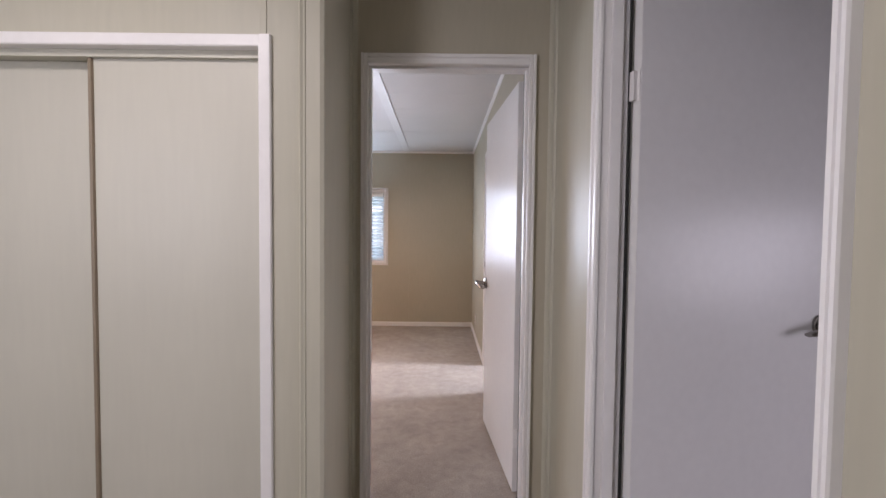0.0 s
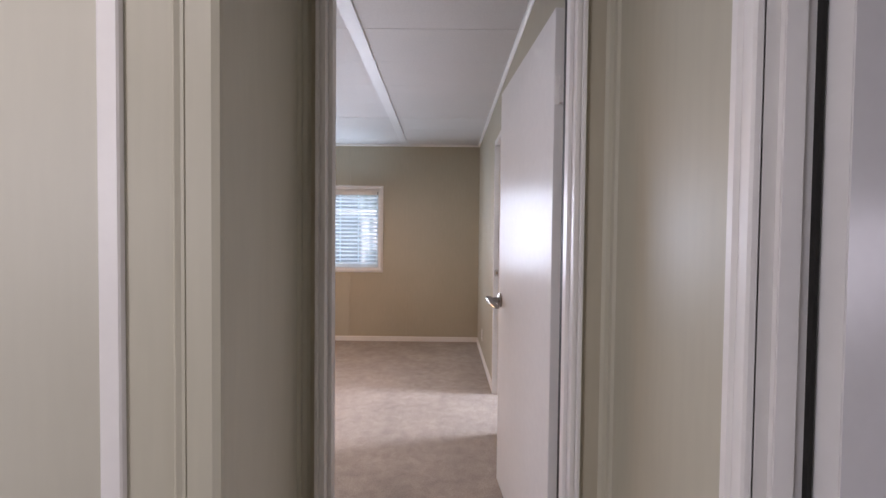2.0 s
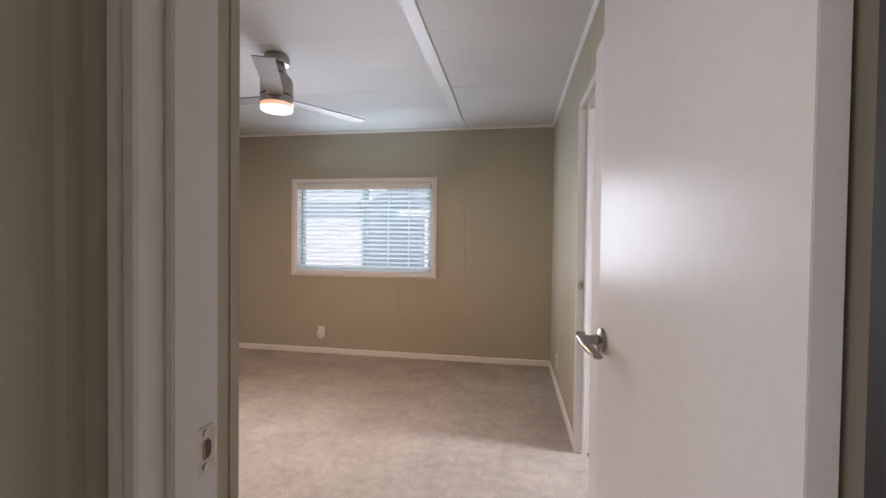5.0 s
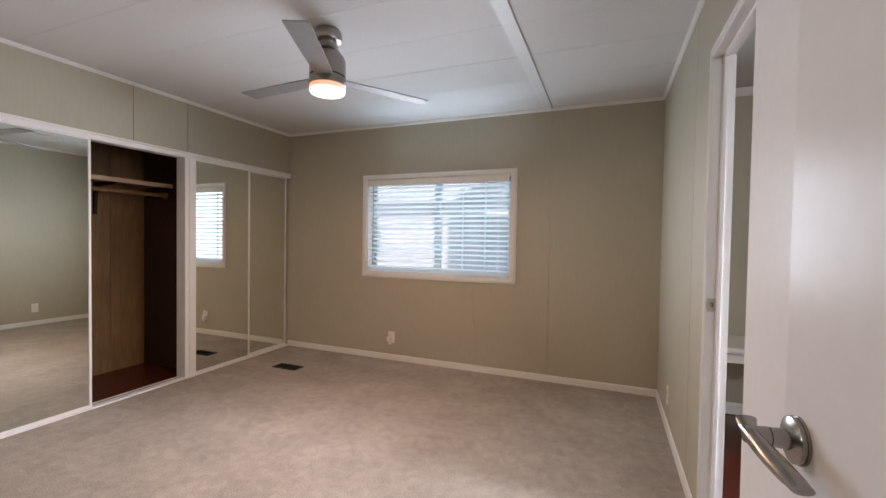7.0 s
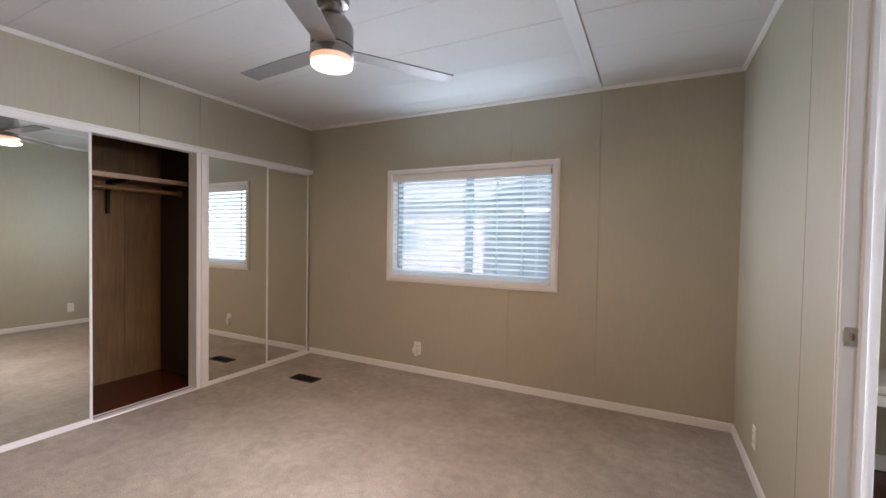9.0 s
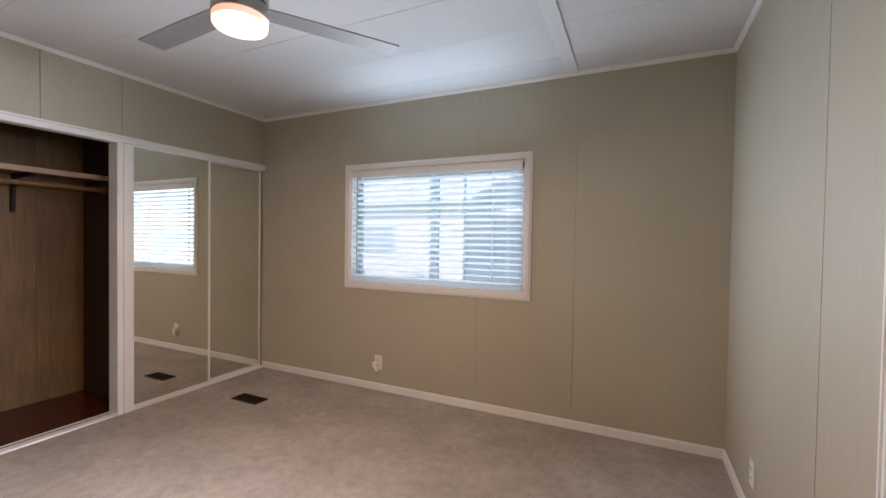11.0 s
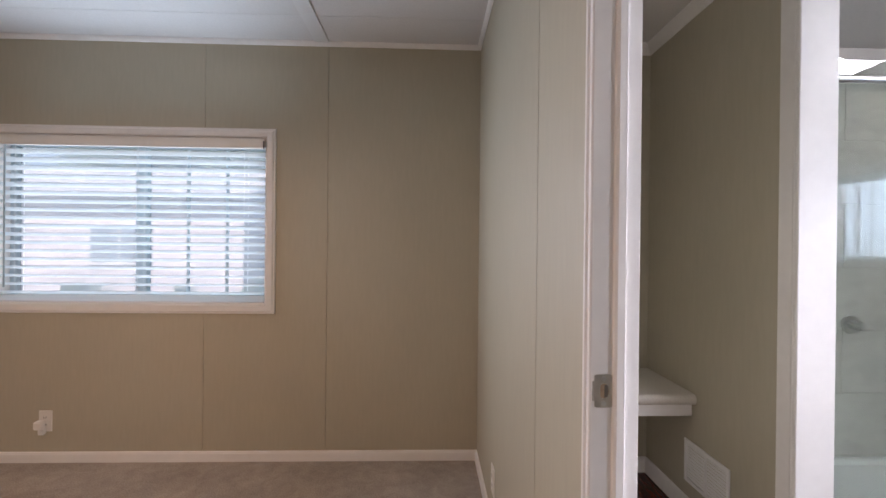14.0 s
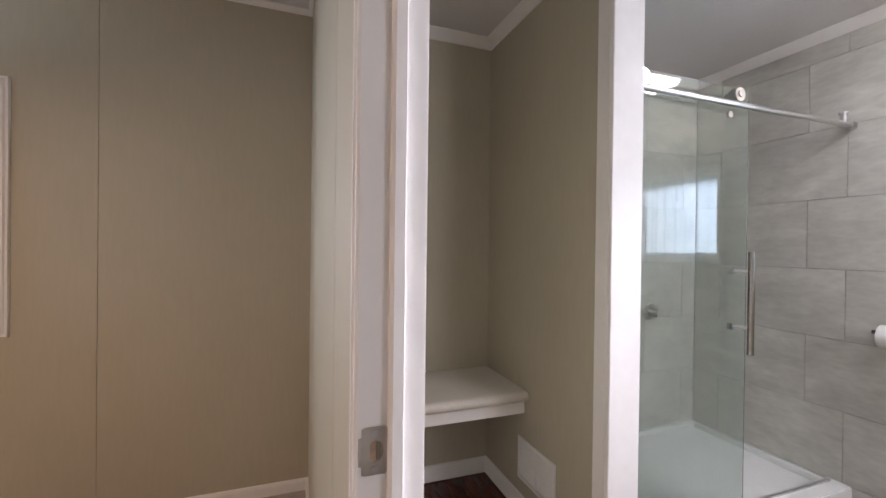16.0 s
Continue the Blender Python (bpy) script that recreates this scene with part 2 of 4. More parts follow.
def ceiling():
    """Ceiling boards laid across the room, with hairline joints between them and a flat batten over the long joint."""
    bm = bmesh.new()
    rng = random.Random(4)
    box(bm, (-4.1, -2.8, H + 0.006), (3.3, YF + 0.2, H + 0.12))
    y = YF - 0.265
    edges = [YF + 0.01]
    while y > YD:
        edges.append(y)
        y -= 0.402
    edges.append(YD - 0.02)
    for a, b in zip(edges, edges[1:]):
        for x0, x1 in ((-3.25, -0.336), (-0.3345, XR + 0.02)):
            dz = rng.uniform(0, 0.0012)
            box(bm, (x0, b + 0.0012, H + dz), (x1, a - 0.0012, H + 0.0055))
    return tagged(part("ceiling", bm, CEIL), "white ceiling boards with hairline joints and a flat batten", "ceiling", kind="structure")


ceiling()
structure("trim_ceiling_batten", BATTEN, "flat white batten along the ceiling", ((-0.374, YD + 0.018, H - 0.009), (-0.296, YF - 0.018, H)), bevel=0.002, category="trim")
structure("ceiling_bathroom", CEIL, "flat white bathroom ceiling", ((XR + 0.076, 2.0, H - 0.042), (3.06, YF, H)), category="ceiling")


def panels(wall, *sheets):
    """Wall panels: thin painted sheets on a wall, each one an object, with a shadow gap between neighbours."""
    for pairs in sheets:
        blocks("wall_panel", WALL, *pairs, parent=wall)


w = structure("wall_window", WALL, "greige painted panel wall round the bedroom window",
              ((-4.1, YF + T, 0), (WX0, YF + 0.14, H)), ((WX1, YF + T, 0), (XR + 0.1, YF + 0.14, H)),
              ((WX0, YF + T, 0), (WX1, YF + 0.14, WZ0)), ((WX0, YF + T, WZ1), (WX1, YF + 0.14, H)))
G1, G2, g = -0.975, -0.302, 0.0022
panels(w, (((XL - 0.01, YF, 0), (WX0, YF + T, H)), ((WX0, YF, 0), (G1 - g / 2, YF + T, WZ0)), ((WX0, YF, WZ1), (G1 - g / 2, YF + T, H))),
       (((G1 + g / 2, YF, 0), (WX1, YF + T, WZ0)), ((G1 + g / 2, YF, WZ1), (WX1, YF + T, H)), ((WX1, YF, 0), (G2 - g / 2, YF + T, H))),
       (((G2 + g / 2, YF, 0), (XR, YF + T, H)),))
w = structure("wall_bathroom", WALL, "greige painted panel wall with the bathroom doorway",
              ((XR + T, BY1 + 0.015, 0), (0.615, YF, H)), ((XR + T, BY0 - 0.015, DZ + 0.015), (0.615, BY1 + 0.015, H)), ((XR + T, YD, 0), (0.615, BY0 - 0.015, H)))
panels(w, (((XR, BY1 + 0.015, 0), (XR + T, 4.302 - g, H)), ((XR, 3.71 + g, DZ + 0.015), (XR + T, BY1 + 0.015, H))),
       (((XR, 4.302 + g, 0), (XR + T, YF, H)),),
       (((XR, BY0 - 0.015, DZ + 0.015), (XR + T, 3.71 - g, H)), ((XR, YD, 0), (XR + T, BY0 - 0.015, H))))
w = structure("wall_door", WALL, "greige painted panel wall with the bedroom doorway",
              ((-4.1, YH, 0), (DX0 - 0.015, YD, H)), ((DX1 + 0.015, YH, 0), (XR + 0.1, YD, H)), ((DX0 - 0.015, YH, DZ + 0.015), (DX1 + 0.015, YD, H)))
structure("wall_door_return", WALL, "greige painted wall standing forward beside the bedroom doorway", ((-4.1, YD, 0), (-0.29, YL, H)))
w = structure("wall_closet", WALL, "greige painted header wall above the mirrored closets", ((XL - 0.1, YL, 1.89), (XL - T, YF, H)))
panels(w, (((XL - T, YL, 1.89), (XL, 3.96 - g, H)),), (((XL - T, 3.96 + g, 1.89), (XL, 4.385 - g, H)),), (((XL - T, 4.385 + g, 1.89), (XL, YF, H)),))
w = structure("wall_closet_back", PANEL, "walnut wood panelling inside the closets", ((-3.95, 1.8, 0), (-3.83, YF, H)))
# faces away from the window; its shade is in the wood colour
structure("wall_closet_side", SHADEDWOOD, "wooden closet side coloured dark for its shade", ((-3.83, 4.48, 0), (XL - 0.08, 4.52, H)))
for k in range(8):
    blocks("wood_board", PANEL, ((-3.83, 2.24 + k * 0.28, 0.012), (-3.824, 2.516 + k * 0.28, H)), parent=w)
structure("wall_hall_closet_header", HALLWALL, "beige panelling above the sliding closet doors", ((-2.3, 1.415, 1.835), (-0.4505, 1.50, H)))
structure("wall_hall_closet_far", HALLWALL, "beige hall wall at the end of the closet", ((-2.6, 1.415, 0), (-2.3, 1.50, H)))
structure("wall_hall_closet", HALLWALL, "beige panelled hall wall beside the sliding-door closet", ((-0.45, 1.415, 0), (-0.25, 1.50, H)))
structure("wall_hall_recess", HALLWALL, "beige panelled return wall of the doorway recess", ((-0.35, 1.50, 0), (-0.25, YH, H)))
structure("wall_hall_closet_back", HALLWALL, "plain back of the hall closet", ((-2.6, YH - 0.02, 0), (-0.35, YH, H)))
structure("wall_hall_side", HALLWALL, "beige panelled hall wall beside the open white door",
          ((0.615, 1.315, 0), (0.715, YH, H)), ((0.615, 0.54, 2.06), (0.715, 1.315, H)), ((0.615, -2.7, 0), (0.715, 0.54, H)))
structure("wall_hall_back", HALLWALL, "plain beige wall closing the hall", ((-2.6, -2.8, 0), (3.3, -2.7, H)), ((-2.7, -2.8, 0), (-2.6, 1.5, H)))
structure("wall_side_room", HALLWALL, "plain beige walls of the side room", ((3.2, -2.7, 0), (3.3, 1.62, H)), ((0.715, 1.475, 0), (3.3, 1.56, H)))
structure("wall_bath_near", WALL, "greige wall closing the bathroom", ((0.615, 2.1, 0), (2.94, 2.2, H)))
structure("wall_bath_side", WALL, "greige bathroom wall with a small window",
          ((2.945, 2.1, 0), (3.05, 3.27, H)), ((2.945, 4.04, 0), (3.05, 4.15, H)), ((2.945, 3.27, 0), (3.05, 4.04, 1.14)), ((2.945, 3.27, 1.68), (3.05, 4.04, H)))
structure("wall_partition", WALL, "greige partition between bench nook and shower", ((1.445, 4.60, 0), (1.61, 5.45, H)))
structure("wall_nook_back", WALL, "greige back wall of the bench nook", ((0.615, 5.43, 0), (1.445, YF, H)))
shower_wall = structure("wall_shower", GROUT, "grey stone-look tiles with fine grout on the shower walls", ((2.950, 4.15, 0), (3.05, YF, H)), ((1.61, 5.435, 0), (2.950, YF, H)))
# ---------------------------------------------------------------- trim


def trim(name, label, bm, mat=None, bevel=0.0):
    return tagged(part(name, bm, mat or TRIM, bevel=bevel), label, "trim", kind="structure")


def casing(name, label, plane, axis, a, b, top, face, width=0.056, thick=1.0, mat=None, both=True, far=True, head=0.0):
    """Moulded casing round an opening. plane: the wall face's coordinate; axis: 'x' or 'y' the wall runs along; a, b: the opening; face: +1 or -1, the way the face looks."""
    bm = bmesh.new()
    prof = [(u * width / 0.056, v * thick) for u, v in CASING]
    head = head or width
    cap = [(u * head / 0.056, v * thick) for u, v in CASING]
    out = Vector((0, face, 0)) if axis == "x" else Vector((face, 0, 0))
    along = Vector((1, 0, 0)) if axis == "x" else Vector((0, 1, 0))

    def at(s, z):
        return (s, plane, z) if axis == "x" else (plane, s, z)
    if both:
        prism(bm, prof, at(a, 0), at(a, top + head), -along, out)
    if far:
        prism(bm, prof, at(b, 0), at(b, top + head), along, out)
        prism(bm, cap, at(a, top), at(b, top), Vector((0, 0, 1)), out)
    return trim(name, label, bm, mat)


# bedroom doorway
casing("trim_bedroom_door", "white moulded casing round the bedroom doorway", YH, "x", DX0 + 0.003, DX1 - 0.003, DZ - 0.003, -1, width=0.030, head=0.044)
bm = bmesh.new()
box(bm, (DX0 - 0.015, YH - 0.004, 0), (DX0, YD + 0.004, DZ))
box(bm, (DX1, YH - 0.004, 0), (DX1 + 0.015, YD + 0.004, DZ))
box(bm, (DX0 - 0.015, YH - 0.004, DZ), (DX1 + 0.015, YD + 0.004, DZ + 0.015))
box(bm, (DX0, YD - 0.075, 0), (DX0 + 0.011, YD - 0.04, DZ))
box(bm, (DX1 - 0.011, YD - 0.075, 0), (DX1, YD - 0.04, DZ))
box(bm, (DX0 + 0.011, YD - 0.075, DZ - 0.011), (DX1 - 0.011, YD - 0.04, DZ))
trim("trim_bedroom_jamb", "white painted jamb and stop of the bedroom doorway", bm, bevel=0.0015)

# shade of the gap beside the leaf, put in as a black strip
structure("trim_bedroom_gap_shade", BLACK, "black strip in place of the dark gap along the bedroom door jamb", ((DX1 - 0.006, YD - 0.037, 0), (DX1 - 0.0005, YD - 0.001, DZ)), category="trim")

# bathroom doorway
casing("trim_bathroom_door", "white moulded casing round the bathroom doorway", XR, "y", BY0 + 0.001, BY1 - 0.001, DZ - 0.001, -1, width=0.028, thick=0.8, head=0.034)
bm = bmesh.new()
JX = 0.617                    # bathroom side of the jamb
box(bm, (XR - 0.006, BY1, 0), (JX, BY1 + 0.015, DZ))
box(bm, (XR - 0.006, BY0 - 0.015, 0), (JX, BY0, DZ))
box(bm, (XR - 0.006, BY0 - 0.015, DZ), (JX, BY1 + 0.015, DZ + 0.015))
trim("trim_bathroom_jamb", "white painted jamb of the bathroom doorway", bm, bevel=0.003)
bm = bmesh.new()
STOP = [(0, 0), (0.017, 0), (0.017, 0.0100), (0.0164, 0.0105), (0.004, 0.0105), (0, 0.007)]
prism(bm, STOP, (0.571, BY1, 0), (0.571, BY1, DZ), (1, 0, 0), (0, -1, 0))
prism(bm, STOP, (0.571, BY0, 0), (0.571, BY0, DZ), (1, 0, 0), (0, 1, 0))
prism(bm, STOP, (0.571, BY0 + 0.010, DZ), (0.571, BY1 - 0.010, DZ), (1, 0, 0), (0, 0, -1))
trim("trim_bathroom_stop", "white rounded door stop in the bathroom doorway", bm)
casing("trim_bathroom_door_inside", "white moulded casing on the bathroom side of the doorway", 0.615, "y", BY0 - 0.020, BY1 + 0.020, DZ + 0.020, 1, width=0.05, thick=0.3)

# hall side door
casing("trim_hall_door", "white moulded casing round the side doorway", 0.615, "y", 0.555, 1.30, 2.042, -1, width=0.05, both=False)
casing("trim_hall_door_near", "white moulded casing on the near side of the side doorway", 0.615, "y", 0.560, 1.30, 2.042, -1, width=0.023, both=True, far=False)
bm = bmesh.new()
box(bm, (0.611, 1.30, 0), (0.719, 1.315, 2.045))
box(bm, (0.611, 0.54, 0), (0.719, 0.555, 2.045))
box(bm, (0.611, 0.54, 2.045), (0.719, 1.315, 2.06))
box(bm, (0.635, 1.289, 0), (0.668, 1.30, 2.045))
box(bm, (0.635, 0.555, 0), (0.668, 0.566, 2.045))
trim("trim_hall_jamb", "white painted jamb and stop of the side doorway", bm, bevel=0.0015)
# black strip painted in for the dark void at the side door's hinge edge
structure("trim_hall_gap_shade", BLACK, "black strip in place of the dark gap along the side door jamb", ((0.688, 1.291, 0), (0.695, 1.2995, 2.045)), category="trim")

# hall closet frame and corner mouldings
bm = bmesh.new()
for a, b, s, u in (((-0.45, 1.415, 0), (-0.45, 1.415, 1.871), (1, 0, 0), (0, -1, 0)), ((-2.3, 1.415, 1.835), (-0.45, 1.415, 1.835), (0, 0, 1), (0, -1, 0)), ((-2.3, 1.415, 0), (-2.3, 1.415, 1.871), (-1, 0, 0), (0, -1, 0))):
    prism(bm, [(-0.003, -0.05), (-0.003, 0.010), (0.001, 0.013), (0.033, 0.013), (0.036, 0.010), (0.036, 0)], a, b, s, u)
trim("trim_hall_closet", "white mitred frame round the sliding-door closet", bm)
bm = bmesh.new()
box(bm, (-0.432, 1.411, 1.871), (-0.4295, 1.415, H))
prism(bm, [(0, 0), (0, 0.006), (0.006, 0.010), (0.014, 0.006), (0.02, 0.006), (0.024, 0)], (-0.325, 1.415, 0), (-0.325, 1.415, H), (1, 0, 0), (0, -1, 0))
prism(bm, [(-0.052, 0), (-0.052, 0.006), (-0.006, 0.008), (0.006, 0.002), (0.008, -0.006), (0.006, -0.05), (0, -0.05), (0, 0)], (-0.25, 1.415, 0), (-0.25, 1.415, H), (1, 0, 0), (0, -1, 0))
prism(bm, [(0, 0), (0, 0.012), (0.02, 0.008), (0.028, 0)], (-0.25, YH, 0), (-0.25, YH, H), (1, 0, 0), (0, -1, 0))
prism(bm, [(0, 0), (0, 0.010), (0.026, 0.008), (0.03, 0)], (-0.25, YH, 0), (-0.25, YH, H), (0, -1, 0), (1, 0, 0))
prism(bm, [(0, 0), (0, 0.010), (0.026, 0.008), (0.03, 0)], (0.615, YH, 0), (0.615, YH, H), (0, -1, 0), (-1, 0, 0))
prism(bm, [(0, 0), (0, 0.012), (0.02, 0.008), (0.028, 0)], (0.615, YH, 0), (0.615, YH, H), (-1, 0, 0), (0, -1, 0))
trim("trim_hall_corner", "beige painted corner mouldings in the hall", bm, HALLWALL)

# baseboards and crown
BASE = [(0, 0), (0.012, 0), (0.012, 0.044), (0.008, 0.054), (0, 0.056)]
CROWN = [(0, 0), (0, -0.05), (0.006, -0.05), (0.012, -0.044), (0.034, -0.014), (0.040, -0.006), (0.040, 0)]
CROWN_SMALL = [(0, 0), (0, -0.023), (0.004, -0.023), (0.010, -0.019), (0.017, -0.010), (0.019, -0.004), (0.019, 0)]
UP = (0, 0, 1)


def run(name, label, profile, z, *runs, mat=None):
    bm = bmesh.new()
    for a, b, side in runs:
        prism(bm, profile, (*a, z), (*b, z), side, UP)
    return trim(name, label, bm, mat)


run("baseboard", "off-white painted baseboard along the carpet", BASE, 0,
    ((XL, YF), (XR, YF), (0, -1, 0)), ((XR, BY1 + 0.027), (XR, YF - 0.012), (-1, 0, 0)), ((XR, 1.94), (XR, BY0 - 0.027), (-1, 0, 0)), ((XL, YL), (-0.29, YL), (0, 1, 0)), ((-0.29, YD), (-0.29, YL + 0.012), (1, 0, 0)))
run("baseboard_nook", "white baseboard in the bench nook", [(u, v * 1.45) for u, v in BASE], 0,
    ((0.615, 5.43), (1.445, 5.43), (0, -1, 0)), ((1.445, 4.665), (1.445, 5.418), (-1, 0, 0)))
run("trim_crown", "slim white crown moulding round the bedroom ceiling", CROWN_SMALL, H,
    ((XL, YF), (XR, YF), (0, -1, 0)), ((XR, YD), (XR, YF), (-1, 0, 0)), ((XL, YL), (XL, YF), (1, 0, 0)), ((XL, YL), (-0.29, YL), (0, 1, 0)), ((-0.29, YD), (XR, YD), (0, 1, 0)), ((-0.29, YD), (-0.29, YL + 0.019), (1, 0, 0)))
bm = bmesh.new()
prism(bm, [(-0.016, 0), (-0.016, 0.003), (0.003, 0.005), (0.005, 0.003), (0.005, -0.016), (0, -0.016), (0, 0)], (-0.29, YL, 0.057), (-0.29, YL, H - 0.024), (0, 1, 0), (1, 0, 0))
trim("trim_return_corner", "greige painted corner strip beside the bedroom doorway", bm, WALL)
run("trim_crown_bathroom", "small white crown moulding round the bathroom ceiling", CROWN, H - 0.042,
    ((0.615, 5.43), (1.445, 5.43), (0, -1, 0)), ((1.445, 4.60), (1.445, 5.43), (-1, 0, 0)), ((0.615, 2.2), (0.615, 5.43), (1, 0, 0)),
    ((1.61, 5.43), (2.945, 5.43), (0, -1, 0)), ((2.945, 2.2), (2.945, 5.43), (-1, 0, 0)))

# closet front: fascia, posts, tracks
bm = bmesh.new()
prism(bm, [(0, 0), (0.016, 0), (0.020, 0.006), (0.020, 0.034), (0.026, 0.040), (0.026, 0.050), (0, 0.050)], (XL, YL, 1.847), (XL, YF, 1.847), (1, 0, 0), UP)
box(bm, (XL - 0.075, YL, 1.850), (XL, YF, 1.889))
trim("trim_closet_fascia", "white fascia rail above the mirrored closets", bm)
bm = bmesh.new()
prism(bm, [(-0.08, 0), (0.022, 0), (0.022, 0.026), (0.016, 0.030), (0.016, 0.036), (0.024, 0.040), (0.024, 0.088), (-0.08, 0.088)], (XL, 4.346, 0), (XL, 4.346, 1.847), (1, 0, 0), (0, 1, 0))
trim("trim_closet_post", "white painted post between the two closets", bm)
bm = bmesh.new()
prism(bm, [(-0.07, 0), (0.024, 0), (0.024, 0.008), (0.018, 0.012), (-0.03, 0.012), (-0.034, 0.006), (-0.042, 0.006), (-0.046, 0.012), (-0.07, 0.012)], (XL, YL, 0.001), (XL, 4.346, 0.001), (1, 0, 0), UP)
prism(bm, [(-0.07, 0), (0.024, 0), (0.024, 0.008), (0.018, 0.012), (-0.03, 0.012), (-0.034, 0.006), (-0.042, 0.006), (-0.046, 0.012), (-0.07, 0.012)], (XL, 4.434, 0.001), (XL, YF, 0.001), (1, 0, 0), UP)
trim("trim_closet_track", "white metal sliding track on the closet threshold", bm, ALU)

# partition end
bm = bmesh.new()
box(bm, (1.434, 4.518, 0), (1.562, 4.532, H - 0.044))
trim("trim_partition", "white board on the end of the bathroom partition", bm, bevel=0.002)
bm = bmesh.new()
box(bm, (1.440, 4.532, 0), (1.556, 4.600, H - 0.044))
prism(bm, [(0, 0), (0.014, 0), (0.012, 0.004), (0.004, 0.006), (0, 0.004)], (1.440, 4.532, 0), (1.440, 4.532, H - 0.044), (0, 1, 0), (-1, 0, 0))
trim("trim_partition_side", "white side boards and bead of the partition end", bm, bevel=0.001)

# ---------------------------------------------------------------- doors


def lever(parent, face):
    """A lever handle on a door leaf; the leaf runs along +y from its hinge, face -1 or +1 is the side in x."""
    f = face
    bm = bmesh.new()
    rod(bm, (0, 0, 0), (f * 0.010, 0, 0), 0.033, 32)
    rod(bm, (f * 0.010, 0, 0), (f * 0.015, 0, 0), 0.0315, 32, 0.022)
    rose = part("rose", bm, NICKEL, parent, "round brushed nickel rose", smooth=True)
    bm = bmesh.new()
    rod(bm, (f * 0.014, 0, 0), (f * 0.036, 0, 0), 0.0150, 24, 0.0135)
    rod(bm, (f * 0.036, 0, 0), (f * 0.038, 0, 0), 0.0115, 24)
    rod(bm, (f * 0.038, 0, 0), (f * 0.068, 0, 0), 0.0140, 24, 0.0125)
    neck = part("neck", bm, NICKEL, parent, "", smooth=True)
    bm = bmesh.new()
    rings = []
    n = 18
    for i in range(n + 1):
        s = i / n
        y = 0.034 - s * 0.140
        q = (y + 0.0) / 0.034
        near = max(0.0, -y / 0.106)
        x = f * (0.060 - 0.018 * near ** 1.4 - 0.006 * max(0.0, q))
        z = 0.012 * max(0.0, q) ** 2 - 0.020 * near ** 1.2
        end = 1.0 if s < 0.94 else 0.75
        if y > 0:
            hh, tt = (0.0125 - 0.0085 * min(1.0, q * 1.3)) * end, 0.0105 + 0.0035 * q
        else:
            hh, tt = (0.0125 - 0.004 * near) * end, 0.0105 + 0.0045 * math.sin(near * math.pi * 0.8)
        rings.append([bm.verts.new((x + tt * math.cos(k * math.pi / 6), y, z + hh * math.sin(k * math.pi / 6))) for k in range(12)])
    for p, q in zip(rings, rings[1:]):
        for k in range(12):
            bm.faces.new((p[k], p[(k + 1) % 12], q[(k + 1) % 12], q[k]))
    bm.faces.new(rings[0])
    bm.faces.new(rings[-1][::-1])
    bmesh.ops.recalc_face_normals(bm, faces=bm.faces)
    grip = part("lever", bm, NICKEL, parent, "curved brushed nickel lever", smooth=True)
    return rose, neck, grip


def door(name, label, hinge, degrees, width, height, handle_z, swing=1, hinges=(0.27, 1.69), latch=True, inset=0.055, levers=True, paint=None):
    """A flat white door leaf with hinges and levers. It hangs at hinge and runs along its own +y, its thickness to its own +x times swing."""
    d = tagged(new(name), label, "door", kind="structure")
    d.matrix_world = pose(*hinge, 0, 0, degrees)
    bm = bmesh.new()
    box(bm, (0, 0.003, 0.012), (swing * 0.035, width, height))
    part("leaf", bm, paint or LEAF, d, "smooth white painted leaf", bevel=0.0015)
    for z in hinges:
        bm = bmesh.new()
        box(bm, (0.002 * swing, 0.0, z - 0.045), (0.033 * swing, 0.0035, z + 0.045))
        box(bm, (0.012 * swing, -0.012, z - 0.042), (0.030 * swing, -0.0005, z + 0.042))
        for k in range(5):
            rod(bm, (0.041 * swing, -0.004, z - 0.045 + k * 0.018), (0.041 * swing, -0.004, z - 0.0285 + k * 0.018), 0.0055, 12)
        part("hinge", bm, TRIM, d, "white painted butt hinge")
    for side, x in ((-swing, 0.0), (swing, swing * 0.035)) if levers else ():
        holder = part("handle", handle_base(side), NICKEL, d, "brushed nickel lever handle")
        holder.location = (x, width - inset, handle_z)
        lever(holder, side)
    if latch:
        bm = bmesh.new()
        box(bm, (swing * 0.006, width - 0.0005, handle_z - 0.028), (swing * 0.029, width + 0.0015, handle_z + 0.028))
        box(bm, (swing * 0.011, width + 0.0015, handle_z - 0.008), (swing * 0.024, width + 0.010, handle_z + 0.008))
        part("latch", bm, NICKEL, d, "brushed nickel latch plate")
    return d


def handle_base(side):
    bm = bmesh.new()
    rod(bm, (0, 0, 0), (side * 0.004, 0, 0), 0.0345, 32)
    return bm


door("door_1", "open white bedroom door standing into the room", (0.487, 1.984, 0), 4.7, 0.772, 1.945, 0.926, inset=0.045)
door("door_2", "open white bathroom door folded back against the wall", (0.480, 3.178, 0), 180.0, 0.600, 1.945, 0.925, swing=-1, latch=False, levers=False)
door("door_3", "open white door of the side room", (0.707, 1.264, 0), -77, 0.768, 2.03, 0.95, swing=-1, hinges=(0.27, 1.675), inset=0.055, paint=GLOSSLEAF)


